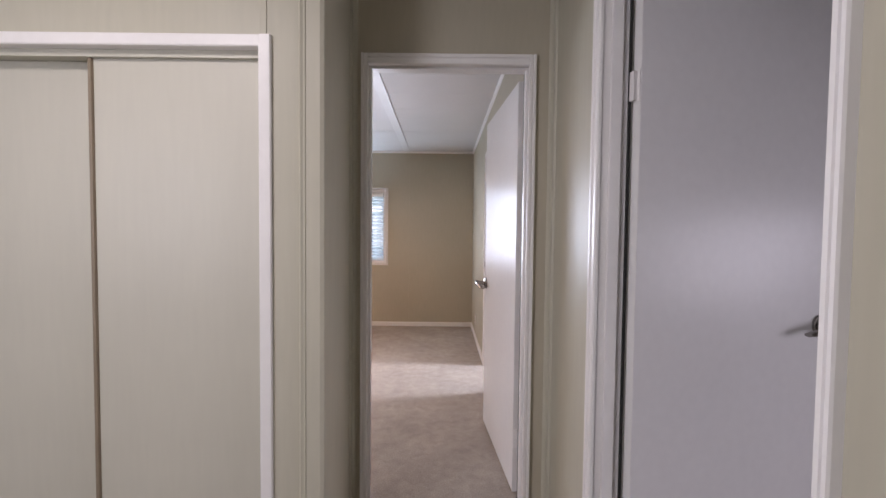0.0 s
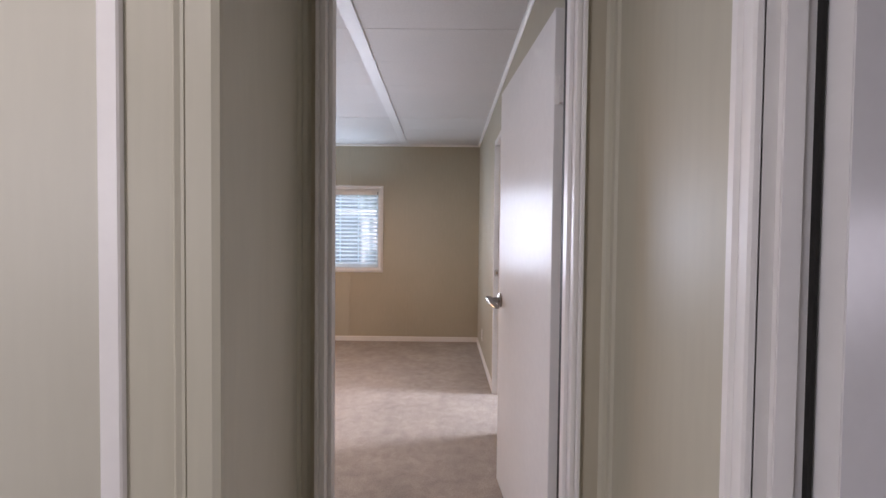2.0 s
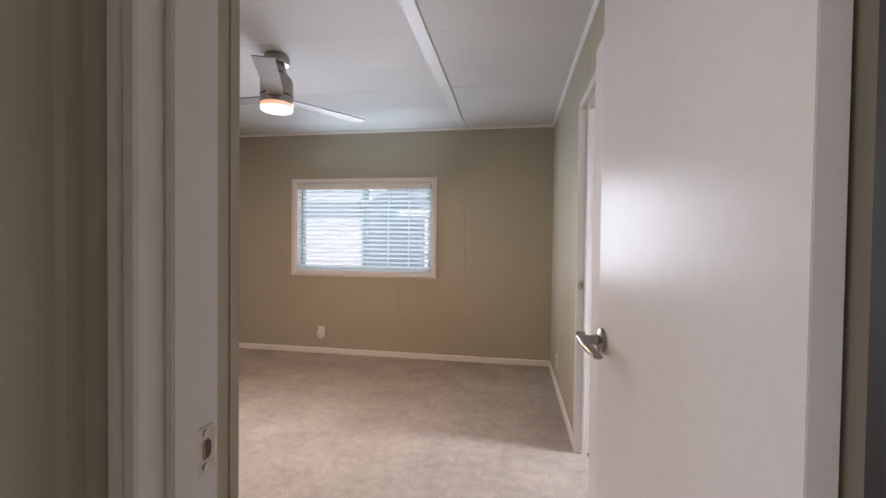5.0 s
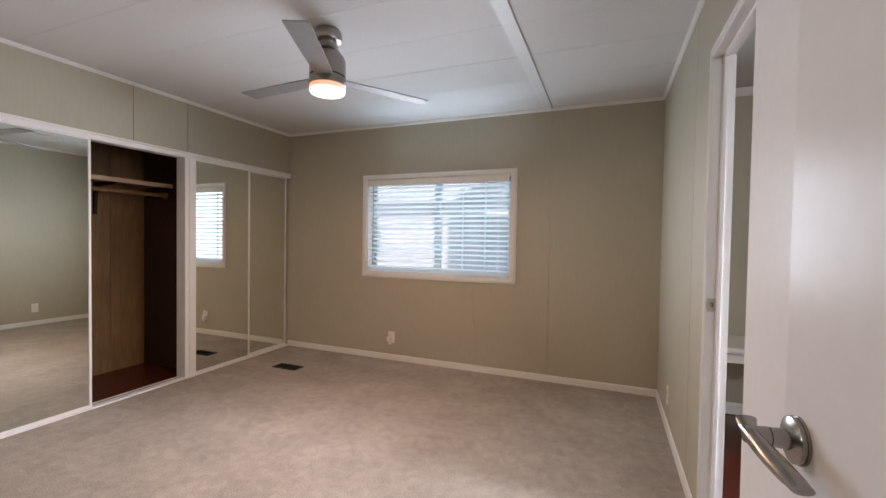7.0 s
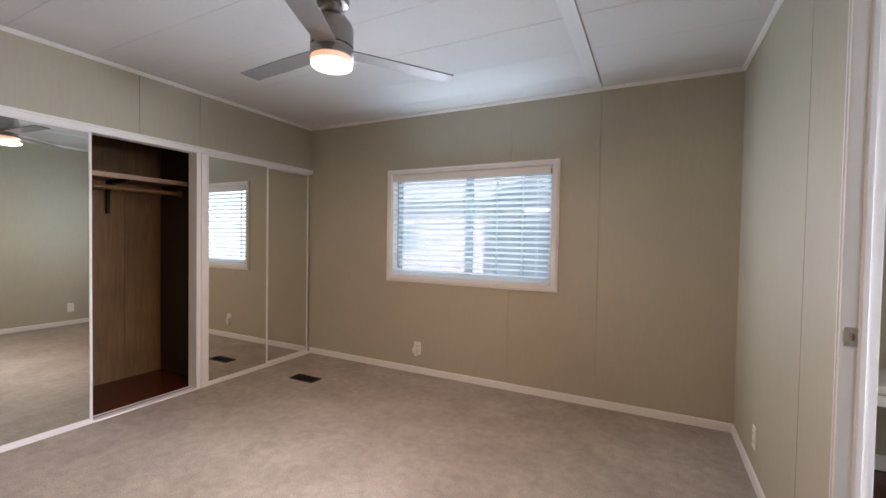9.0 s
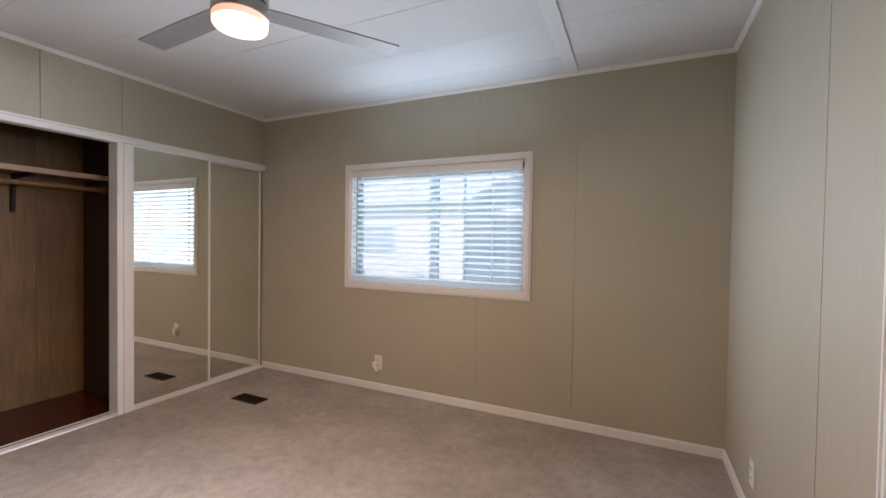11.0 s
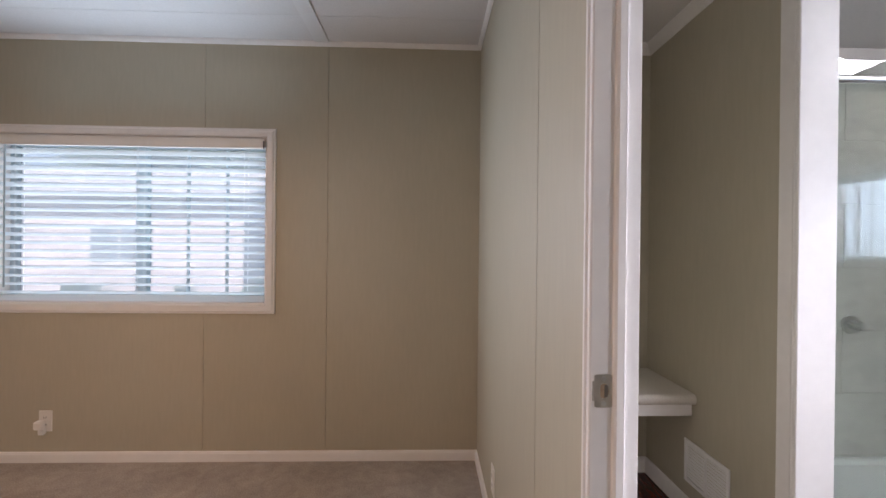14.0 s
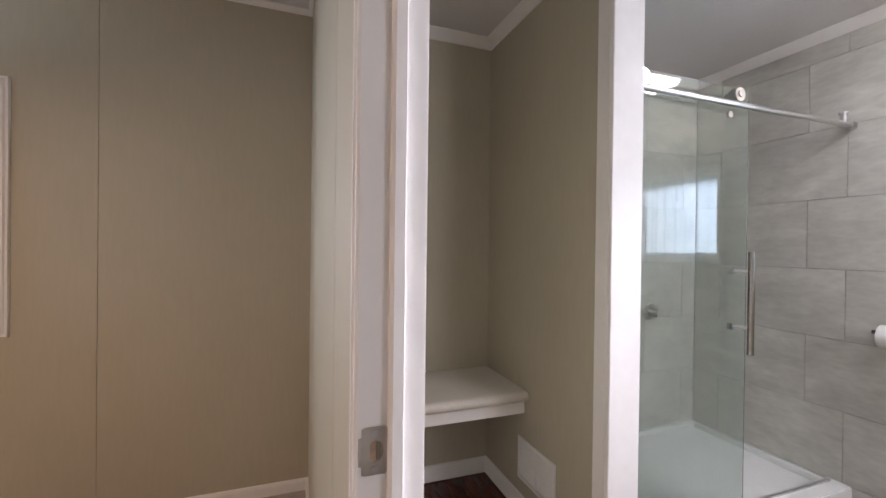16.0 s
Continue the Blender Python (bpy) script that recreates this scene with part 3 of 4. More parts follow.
def strike(name, label, at, axis):
    """A strike plate with its hole and screws, lying in a jamb that looks along -y or +x."""
    s = thing(name, label, "strike plate", at=at)
    s.rotation_euler = (0, 0, 0) if axis == "-y" else (0, 0, radians(90))
    bm = bmesh.new()
    n = 48
    outer, inner = [], []
    for k in range(n):
        a = 2 * math.pi * k / n
        c, d = math.cos(a), math.sin(a)
        q = 1 / max(abs(c) / 0.0145, abs(d) / 0.027)
        outer.append((q * c, q * d))
        inner.append((0.001 + 0.0085 * (max(c, -0.75) if c < 0 else c), 0.0125 * d * (1.0 if abs(d) < 0.9 else 0.97)))
    rows = [[bm.verts.new((u, y, v)) for u, v in ring] for ring, y in ((outer, 0.0), (outer, -0.002), (inner, -0.002), (inner, 0.0))]
    for p, q in zip(rows, rows[1:]):
        for k in range(n):
            bm.faces.new((p[k], p[(k + 1) % n], q[(k + 1) % n], q[k]))
    prism(bm, [(-0.0145, -0.002), (-0.0175, -0.0016), (-0.0195, 0.002), (-0.0180, 0.003), (-0.0165, 0.0), (-0.0145, 0.0)], (0, 0, -0.016), (0, 0, 0.016), (1, 0, 0), (0, 1, 0))
    part("plate", bm, SATIN, s, "satin nickel plate")
    bm = bmesh.new()
    rod(bm, (0.001, -0.0003, 0), (0.001, -0.0009, 0), 0.0122, 20)
    part("recess", bm, RAWWOOD, s, "raw wood in the latch hole")
    bm = bmesh.new()
    box(bm, (0.002, -0.0018, -0.010), (0.0075, -0.0009, 0.010))
    part("latch_hole", bm, GROOVE, s, "dark drilled latch hole")
    for z in (-0.0198, 0.0198):
        bm = bmesh.new()
        rod(bm, (0, 0, z), (0, -0.0035, z), 0.0042, 14)
        part("screw", bm, CHROME, s)
    return s


strike("strike_plate", "brushed nickel strike plate on the bathroom jamb", (0.5565, BY1 - 0.0005, 0.960), "-y")
strike("strike_plate", "brushed nickel strike plate on the bedroom jamb", (DX0 + 0.0005, YD - 0.020, 0.955), "+x")


def sliding_panel(x0, x1, y, label):
    p = thing("sliding_closet_door", label, "sliding door", "hall closet doors", at=(x0, y, 0.012))
    bm = bmesh.new()
    box(bm, (0.014, 0, 0), (x1 - x0, 0.022, 1.80))
    part("panel", bm, SLIDE, p, bevel=0.001)
    bm = bmesh.new()
    prism(bm, [(0, -0.006), (0.004, -0.008), (0.012, -0.008), (0.014, -0.002), (0.014, 0.022), (0, 0.022)], (0, 0, 0), (0, 0, 1.80), (1, 0, 0), (0, 1, 0))
    part("edge_strip", bm, EDGEWOOD, p, "brownish edge strip")
    return p


sliding_panel(-1.035, -0.452, 1.452, "beige sliding closet door with a brown edge")
sliding_panel(-1.66, -1.01, 1.486, "beige sliding closet door standing behind the other")
tagged(blocks("trim_hall_closet_track", SLIDE, ((-2.3, 1.436, 1.808), (-0.45, 1.450, 1.8345)), ((-2.3, 1.452, 1.8125), (-0.45, 1.515, 1.8345))), "beige top track of the hall closet", "trim", kind="structure")


def mirror_door(y0, y1, x, label):
    """A sliding mirror door in a slim white frame, looking along +x."""
    m = thing("mirror_door", label, "mirror door", "mirrored closet doors", at=(x, y0, 0.012))
    w, h, f = y1 - y0, 1.845, 0.014
    bm = bmesh.new()
    box(bm, (-0.006, f, f), (0, w - f, h - f))
    part("mirror", bm, MIRROR, m, "clear silvered mirror")
    for a, b in (((0, 0), (f, h)), ((w - f, 0), (w, h)), ((f, 0), (w - f, f + 0.006)), ((f, h - f), (w - f, h))):
        bm = bmesh.new()
        box(bm, (-0.014, a[0], a[1]), (0.007, b[0], b[1]))
        part("frame_rail", bm, ALU, m, "slim white metal frame", bevel=0.002)
    return m


mirror_door(2.49, 3.682, XL + 0.006, "tall sliding mirror door in a white frame")
mirror_door(2.14, 2.52, XL - 0.034, "tall sliding mirror door behind its neighbour")
mirror_door(4.438, 5.022, XL + 0.006, "tall sliding mirror door reflecting the window")
mirror_door(4.998, 5.556, XL - 0.034, "narrow sliding mirror door beside the window wall")

# ---------------------------------------------------------------- closet inside
shelf = thing("closet_shelf", "brown wooden closet shelf with a pale front edge", "shelf")
blocks("board", PANEL, ((-3.822, 2.14, 1.632), (-3.452, 4.478, 1.650)), parent=shelf)
blocks("edge", RAWWOOD, ((-3.452, 2.14, 1.618), (-3.436, 4.478, 1.653)), parent=shelf, bevel=0.002, label="pale pine front edge")
blocks("cleat", PANEL, ((-3.822, 2.14, 1.545), (-3.804, 4.478, 1.631)), parent=shelf)
for y in (3.20, 4.06):
    bm = bmesh.new()
    prism(bm, [(0, 0), (0.30, 0), (0.30, -0.014), (0.07, -0.035), (0.028, -0.09), (0.016, -0.26), (0, -0.26)], (-3.803, y, 1.630), (-3.803, y + 0.02, 1.630), (1, 0, 0), UP)
    part("bracket", bm, DARKMETAL, shelf, "dark metal bracket")
rodt = thing("closet_rod", "brown wooden clothes rod under the shelf", "closet rod")
bm = bmesh.new()
rod(bm, (-3.53, 2.135, 1.555), (-3.53, 4.478, 1.555), 0.017, 18)
part("pole", bm, PANEL, rodt, smooth=True)
for y in (2.131, 4.462):
    bm = bmesh.new()
    rod(bm, (-3.53, y, 1.555), (-3.53, y + 0.016, 1.555), 0.03, 18)
    part("socket", bm, PANEL, rodt, smooth=True)

# ---------------------------------------------------------------- bedroom window and blind
win = tagged(new("window_1"), "white sliding window with thin grilles in one sash", "window", kind="structure")
bm = bmesh.new()
CAS2 = [(0, 0), (0, 0.014), (0.006, 0.018), (0.034, 0.018), (0.040, 0.012), (0.048, 0.012), (0.05, 0)]
rings = [[bm.verts.new((x, YF - v, z)) for x, z in ((WX0 - u, WZ0 - u), (WX1 + u, WZ0 - u), (WX1 + u, WZ1 + u), (WX0 - u, WZ1 + u))] for u, v in CAS2]
for p, q in zip(rings, rings[1:] + rings[:1]):
    for k in range(4):
        bm.faces.new((p[k], p[(k + 1) % 4], q[(k + 1) % 4], q[k]))
bmesh.ops.recalc_face_normals(bm, faces=bm.faces)
part("casing", bm, TRIM, win, "white painted wooden casing")
blocks("reveal", TRIM, ((WX0 - 0.001, YF - 0.001, WZ0), (WX0 + 0.010, YF + 0.145, WZ1)), ((WX1 - 0.010, YF - 0.001, WZ0), (WX1 + 0.001, YF + 0.145, WZ1)),
       ((WX0 + 0.01, YF - 0.001, WZ1 - 0.010), (WX1 - 0.01, YF + 0.145, WZ1)), ((WX0 + 0.01, YF - 0.001, WZ0), (WX1 - 0.01, YF + 0.145, WZ0 + 0.010)), parent=win)
xm = (WX0 + WX1) / 2
ya, yb = YF + 0.085, YF + 0.125
blocks("window_frame", VINYL, ((WX0 + 0.01, ya, WZ0 + 0.01), (WX0 + 0.045, yb, WZ1 - 0.01)), ((WX1 - 0.045, ya, WZ0 + 0.01), (WX1 - 0.01, yb, WZ1 - 0.01)),
       ((WX0 + 0.045, ya, WZ0 + 0.01), (WX1 - 0.045, yb, WZ0 + 0.05)), ((WX0 + 0.045, ya, WZ1 - 0.05), (WX1 - 0.045, yb, WZ1 - 0.01)), ((xm - 0.032, ya - 0.004, WZ0 + 0.05), (xm + 0.032, yb, WZ1 - 0.05)),
       parent=win, bevel=0.003, label="white vinyl frame and meeting rail")
for k in (1, 2):
    x = xm + 0.032 + k * (WX1 - 0.045 - xm - 0.032) / 3
    blocks("grille", VINYL, ((x - 0.008, ya + 0.014, WZ0 + 0.05), (x + 0.008, ya + 0.022, WZ1 - 0.05)), parent=win)
blocks("grille", VINYL, ((xm + 0.032, ya + 0.013, 1.332), (WX1 - 0.045, ya + 0.021, 1.348)), parent=win)
for a, b in ((WX0 + 0.045, xm - 0.032), (xm + 0.032, WX1 - 0.045)):
    p = blocks("pane", PANE, ((a, ya + 0.026, WZ0 + 0.05), (b, ya + 0.030, WZ1 - 0.05)), parent=win)
    p.visible_shadow = False

blind = thing("window_blind", "white horizontal slat blind lowered with its slats open", "blind", at=(0, 0, 0))
bx0, bx1, by = WX0 + 0.013, WX1 - 0.013, YF + 0.022
blocks("headrail", PLASTIC, ((bx0 - 0.004, by - 0.042, WZ1 - 0.062), (bx1 + 0.004, by - 0.034, WZ1 - 0.012)), ((bx0, by - 0.030, WZ1 - 0.052), (bx1, by + 0.025, WZ1 - 0.012)), parent=blind, bevel=0.002, label="off-white valance")
blocks("valance_clip", BLACK, ((bx1 - 0.002, by - 0.046, WZ1 - 0.066), (bx1 + 0.004, by - 0.0425, WZ1 - 0.022)), parent=blind)
slat_bm = bmesh.new()
prism(slat_bm, [(-0.025, -0.0012), (-0.012, 0.0012), (0, 0.002), (0.012, 0.0012), (0.025, -0.0012), (0.012, -0.0016), (0, -0.0008), (-0.012, -0.0016)], (bx0, 0, 0), (bx1, 0, 0), (0, 1, 0), UP)
slat = part("slat", slat_bm, SLAT, blind)
zs = [WZ0 + 0.062 + k * 0.0455 for k in range(18) if WZ0 + 0.062 + k * 0.0455 < WZ1 - 0.06]
slat.matrix_basis = pose(0, by, zs[0], -22)
for z in zs[1:]:
    s = new("slat", slat.data)
    s.parent = blind
    s.matrix_basis = pose(0, by, z, -22 + random.uniform(-1.5, 1.5))
blocks("bottom_rail", SLAT, ((bx0, by - 0.026, WZ0 + 0.016), (bx1, by + 0.026, WZ0 + 0.048)), parent=blind, bevel=0.003)
for x in (bx0 + 0.11, (bx0 + bx1) / 2 + 0.04, bx1 - 0.11):
    for dy in (-0.026, 0.026):
        bm = bmesh.new()
        rod(bm, (x, by + dy, WZ0 + 0.03), (x, by + dy, WZ1 - 0.05), 0.0011, 6)
        part("cord", bm, SLAT, blind)

bm = bmesh.new()
rod(bm, (bx0 + 0.062, by - 0.034, WZ0 + 0.09), (bx0 + 0.062, by - 0.034, WZ1 - 0.05), 0.0042, 8)
part("tilt_wand", bm, WAND, blind, "thin grey-blue tilt wand", smooth=True)

# ---------------------------------------------------------------- outlets, register


def outlet(label, at, turn, plug=False):
    o = thing("outlet", label, "outlet", "wall outlets", at=at)
    o.rotation_euler = (0, 0, radians(turn))
    blocks("plate", PLASTIC, ((-0.035, -0.006, -0.057), (0.035, 0, 0.057)), parent=o, bevel=0.002)
    for z in (-0.02, 0.02):
        blocks("socket", PLASTIC, ((-0.016, -0.008, z - 0.014), (0.016, -0.006, z + 0.014)), parent=o, bevel=0.002)
        for x in (-0.006, 0.006):
            blocks("slot", BLACK, ((x - 0.001, -0.0085, z - 0.004), (x + 0.001, -0.008, z + 0.006)), parent=o)
    return o


outlet("ivory wall outlet on the window wall", (-1.815, YF, 0.225), 0)
ad = thing("plug_adapter", "small off-white plug adapter in the outlet", "plug", at=(-1.824, YF - 0.0085, 0.206))
blocks("body", PLASTIC, ((-0.026, -0.034, -0.018), (0.018, 0, 0.026)), parent=ad, bevel=0.005)
blocks("prong_block", PLASTIC, ((-0.010, -0.024, -0.048), (0.020, 0, -0.018)), parent=ad, bevel=0.004)
outlet("ivory wall outlet low on the bathroom wall", (XR, 4.96, 0.225), -90)

reg = thing("floor_register", "dark brown metal floor register set in the carpet", "floor vent", at=(-2.564, 4.955, 0.0))
blocks("frame", DARKMETAL, ((-0.150, -0.066, 0), (0.150, -0.050, 0.006)), ((-0.150, 0.050, 0), (0.150, 0.066, 0.006)), ((-0.150, -0.050, 0), (-0.134, 0.050, 0.006)), ((0.134, -0.050, 0), (0.150, 0.050, 0.006)), parent=reg, bevel=0.0015)
blocks("well", BLACK, ((-0.134, -0.050, 0.0005), (0.134, 0.050, 0.0015)), parent=reg)
for k in range(16):
    blocks("louvre", DARKMETAL, ((-0.130 + k * 0.0168, -0.050, 0.0015), (-0.1255 + k * 0.0168, 0.050, 0.005)), parent=reg)
reg.scale = (0.86, 0.92, 1.0)

# ---------------------------------------------------------------- ceiling fan
FX, FY = -1.272, 3.827
fan = thing("ceiling_fan", "brushed nickel three-blade ceiling fan with its lamp lit", "ceiling fan", at=(FX, FY, 0))
bm = bmesh.new()
lathe(bm, [(0.066, H), (0.074, H - 0.012), (0.076, H - 0.046), (0.070, H - 0.058), (0.052, H - 0.064)], (0, 0))
part("canopy", bm, NICKEL, fan, "brushed nickel ceiling canopy", smooth=True)
bm = bmesh.new()
lathe(bm, [(0.052, H - 0.064), (0.054, H - 0.096), (0.068, H - 0.118), (0.088, H - 0.142), (0.096, H - 0.164), (0.096, H - 0.246), (0.090, H - 0.249)], (0, 0))
part("motor", bm, NICKEL, fan, "brushed nickel motor housing", smooth=True)
bm = bmesh.new()
lathe(bm, [(0.088, H - 0.249), (0.088, H - 0.254), (0.097, H - 0.256), (0.097, H - 0.296), (0.093, H - 0.298)], (0, 0))
part("lamp_ring", bm, NICKEL, fan, "brushed nickel lamp ring", smooth=True)
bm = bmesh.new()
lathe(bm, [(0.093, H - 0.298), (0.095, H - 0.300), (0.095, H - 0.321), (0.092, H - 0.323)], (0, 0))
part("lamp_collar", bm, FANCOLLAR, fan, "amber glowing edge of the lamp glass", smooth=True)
bm = bmesh.new()
lathe(bm, [(0.0935, H - 0.323), (0.0935, H - 0.330), (0.088, H - 0.338), (0.062, H - 0.343), (0.02, H - 0.345)], (0, 0))
part("lamp_glass", bm, FANLIGHT, fan, "glowing frosted lamp glass", smooth=True)


def blade(angle):
    bm = bmesh.new()
    n = 14
    top, low = [], []
    for i in range(n + 1):
        s = i / n
        r = 0.088 + s * 0.525
        half = 0.045 + 0.007 * math.sin(min(1, s * 1.6) * math.pi / 2)
        lead, trail = half, -half
        tw = radians(1)
        row = []
        for c in (lead, (lead + trail) / 2, trail):
            row.append((r, c * math.cos(tw), c * math.sin(tw) - 0.004 * s))
        top.append([bm.verts.new((x, y, z + 0.003)) for x, y, z in row])
        low.append([bm.verts.new((x, y, z - 0.003)) for x, y, z in row])
    for i in range(n):
        for k in range(2):
            bm.faces.new((top[i][k], top[i][k + 1], top[i + 1][k + 1], top[i + 1][k]))
            bm.faces.new((low[i][k], low[i + 1][k], low[i + 1][k + 1], low[i][k + 1]))
        bm.faces.new((top[i][0], top[i + 1][0], low[i + 1][0], low[i][0]))
        bm.faces.new((top[i][2], low[i][2], low[i + 1][2], top[i + 1][2]))
    for e in (0, n):
        bm.faces.new((top[e][0], top[e][1], low[e][1], low[e][0]))
        bm.faces.new((top[e][1], top[e][2], low[e][2], low[e][1]))
    bmesh.ops.recalc_face_normals(bm, faces=bm.faces)
    b = part("blade", bm, BLADE, fan, "silver-grey fan blade", smooth=True)
    b.matrix_basis = pose(0, 0, H - 0.262, 0, 0, angle)
    return b


for a in (176, 56, -64):
    blade(a)

# ---------------------------------------------------------------- bathroom
bench = thing("bench", "built-in bench with an off-white rounded top and white apron", "bench")
bm = bmesh.new()
prism(bm, [(0, 0), (0.400, 0), (0.410, 0.004), (0.416, 0.014), (0.416, 0.030), (0.408, 0.042), (0.395, 0.046), (0, 0.046)], (0.617, 5.43, 0.512), (1.443, 5.43, 0.512), (0, -1, 0), UP)
part("top", bm, CUSHION, bench, "off-white laminate top with a rounded nose", smooth=True)
blocks("apron", TRIM, ((0.617, 5.045, 0.455), (1.443, 5.065, 0.511)), parent=bench, bevel=0.002)
blocks("cleat", TRIM, ((0.617, 5.41, 0.46), (1.443, 5.43, 0.511)), parent=bench)

grille = thing("air_grille", "white metal return-air grille low on the partition", "air grille", at=(1.445, 4.81, 0.15))
blocks("frame", ALU, ((-0.007, 0, 0), (0, 0.016, 0.19)), ((-0.007, 0.266, 0), (0, 0.282, 0.19)), ((-0.007, 0.016, 0), (0, 0.266, 0.016)), ((-0.007, 0.016, 0.174), (0, 0.266, 0.19)), ((-0.006, 0.136, 0.016), (0, 0.146, 0.174)), parent=grille, bevel=0.001)
for k in range(11):
    bm = bmesh.new()
    prism(bm, [(0, 0), (-0.005, -0.007), (-0.005, -0.0085), (0, -0.0015)], (0, 0.016, 0.030 + k * 0.014), (0, 0.266, 0.030 + k * 0.014), (1, 0, 0), UP)
    part("slat", bm, ALU, grille)

pan = thing("shower_pan", "white acrylic shower pan with a raised curb", "shower pan")
bm = bmesh.new()
box(bm, (1.612, 4.70, 0), (2.944, 5.43, 0.045))
box(bm, (1.612, 5.395, 0.045), (2.944, 5.43, 0.075))
box(bm, (2.915, 4.70, 0.045), (2.944, 5.395, 0.075))
part("floor_tray", bm, PAN, pan, bevel=0.004)
blocks("curb", PAN, ((1.626, 4.60, 0), (2.944, 4.699, 0.088)), parent=pan, bevel=0.006)
blocks("guide_track", CHROME, ((1.63, 4.664, 0.088), (2.90, 4.676, 0.098)), parent=pan, label="polished steel guide strip")

GY = 4.655
enc = thing("shower_door", "frameless sliding glass shower door on a steel rail", "shower door", at=(0, 0, 0))
blocks("glass", SHOWERGLASS, ((1.63, GY, 0.100), (2.280, GY + 0.009, 1.868)), parent=enc, bevel=0.001, label="greenish glass panel with a painted veil")
bm = bmesh.new()
rod(bm, (1.63, GY - 0.034, 1.785), (2.944, GY - 0.034, 1.785), 0.0125, 20)
part("rail", bm, CHROME, enc, "round polished steel rail", smooth=True)
for x in (1.652, 2.155):
    bm = bmesh.new()
    rod(bm, (x, GY - 0.048, 1.822), (x, GY - 0.020, 1.822), 0.028, 28)
    rod(bm, (x, GY - 0.054, 1.825), (x, GY + 0.016, 1.825), 0.015, 20)
    rod(bm, (x, GY - 0.010, 1.752), (x, GY + 0.002, 1.752), 0.013, 20)
    part("roller", bm, CHROME, enc, "polished steel roller wheel", smooth=True)
bm = bmesh.new()
rod(bm, (2.905, GY - 0.034, 1.785), (2.944, GY - 0.034, 1.785), 0.019, 20)
rod(bm, (2.865, GY - 0.034, 1.785), (2.865, GY - 0.034, 1.835), 0.011, 16)
rod(bm, (2.865, GY - 0.034, 1.830), (2.865, GY - 0.034, 1.840), 0.018, 16)
part("rail_stop", bm, CHROME, enc, "polished steel end stop", smooth=True)
bm = bmesh.new()
rod(bm, (2.226, GY - 0.055, 0.765), (2.226, GY - 0.055, 1.185), 0.0125, 20)
part("pull_handle", bm, NICKEL, enc, "long brushed steel pull bar", smooth=True)
for z in (0.872, 1.105):
    bm = bmesh.new()
    rod(bm, (2.226, GY - 0.055, z), (2.206, GY + 0.002, z), 0.008, 14)
    rod(bm, (2.204, GY + 0.009, z), (2.202, GY + 0.026, z), 0.014, 16)
    part("standoff", bm, CHROME, enc, "polished standoff", smooth=True)

valve = thing("shower_valve", "polished steel shower valve with a lever", "shower valve", at=(2.56, 5.43, 0.80))
bm = bmesh.new()
rod(bm, (0, 0, 0), (0, -0.012, 0), 0.05, 28)
part("escutcheon", bm, CHROME, valve, smooth=True)
bm = bmesh.new()
rod(bm, (0, -0.012, 0), (0, -0.075, 0), 0.022, 20)
rod(bm, (0, -0.062, 0), (-0.095, -0.070, 0.022), 0.009, 14)
part("lever", bm, CHROME, valve, smooth=True)

roll = thing("paper_holder", "steel paper holder with a white roll on the tiles", "paper holder", at=(2.945, 4.435, 0.84))
bm = bmesh.new()
rod(bm, (0, 0.06, 0), (-0.07, 0.06, 0), 0.010, 14)
rod(bm, (-0.07, 0.075, 0), (-0.07, -0.075, 0), 0.009, 14)
part("arm", bm, NICKEL, roll, smooth=True)
bm = bmesh.new()
rod(bm, (-0.07, 0.045, -0.015), (-0.07, -0.065, -0.015), 0.052, 28)
part("roll", bm, PAN, roll, "white paper roll", smooth=True)

bw = tagged(new("window_2"), "small white bathroom window with frosted glass", "window", kind="structure")
bm = bmesh.new()
for a, b, s in (((2.945, 3.27, 1.10), (2.945, 3.27, 1.72), (0, -1, 0)), ((2.945, 4.04, 1.10), (2.945, 4.04, 1.72), (0, 1, 0)), ((2.945, 3.27, 1.68), (2.945, 4.04, 1.68), (0, 0, 1)), ((2.945, 3.27, 1.14), (2.945, 4.04, 1.14), (0, 0, -1))):
    prism(bm, [(u * 0.8, v) for u, v in CAS2], a, b, s, (-1, 0, 0))
part("casing", bm, TRIM, bw)
blocks("window_frame", VINYL, ((2.985, 3.27, 1.14), (3.02, 3.30, 1.68)), ((2.985, 4.01, 1.14), (3.02, 4.04, 1.68)), ((2.985, 3.30, 1.14), (3.02, 4.01, 1.17)), ((2.985, 3.30, 1.65), (3.02, 4.01, 1.68)), parent=bw)
bm = bmesh.new()
ys = [3.30 + k * 0.71 / 48 for k in range(49)]
prof = [(3.004 + 0.006 * math.sin(k * 1.1) + 0.003 * math.sin(k * 2.3), y) for k, y in enumerate(ys)]
for (xa, a), (xb, b) in zip(prof, prof[1:]):
    lo = [bm.verts.new((xa, a, 1.17)), bm.verts.new((xb, b, 1.17)), bm.verts.new((xb, b, 1.65)), bm.verts.new((xa, a, 1.65))]
    bm.faces.new(lo)
bmesh.ops.remove_doubles(bm, verts=bm.verts, dist=1e-5)
p = part("pane", bm, FROST, bw, "rippled frosted glass pane")
p.visible_shadow = False

lamp = thing("ceiling_light", "square white bathroom ceiling light, lit", "ceiling light", at=(2.62, 3.80, H - 0.042))
blocks("body", ALU, ((-0.14, -0.14, -0.022), (0.14, 0.14, 0)), parent=lamp, bevel=0.003)
blocks("diffuser", BATHLIGHT, ((-0.125, -0.125, -0.05), (0.125, 0.125, -0.0225)), parent=lamp, bevel=0.006, label="glowing white diffuser")

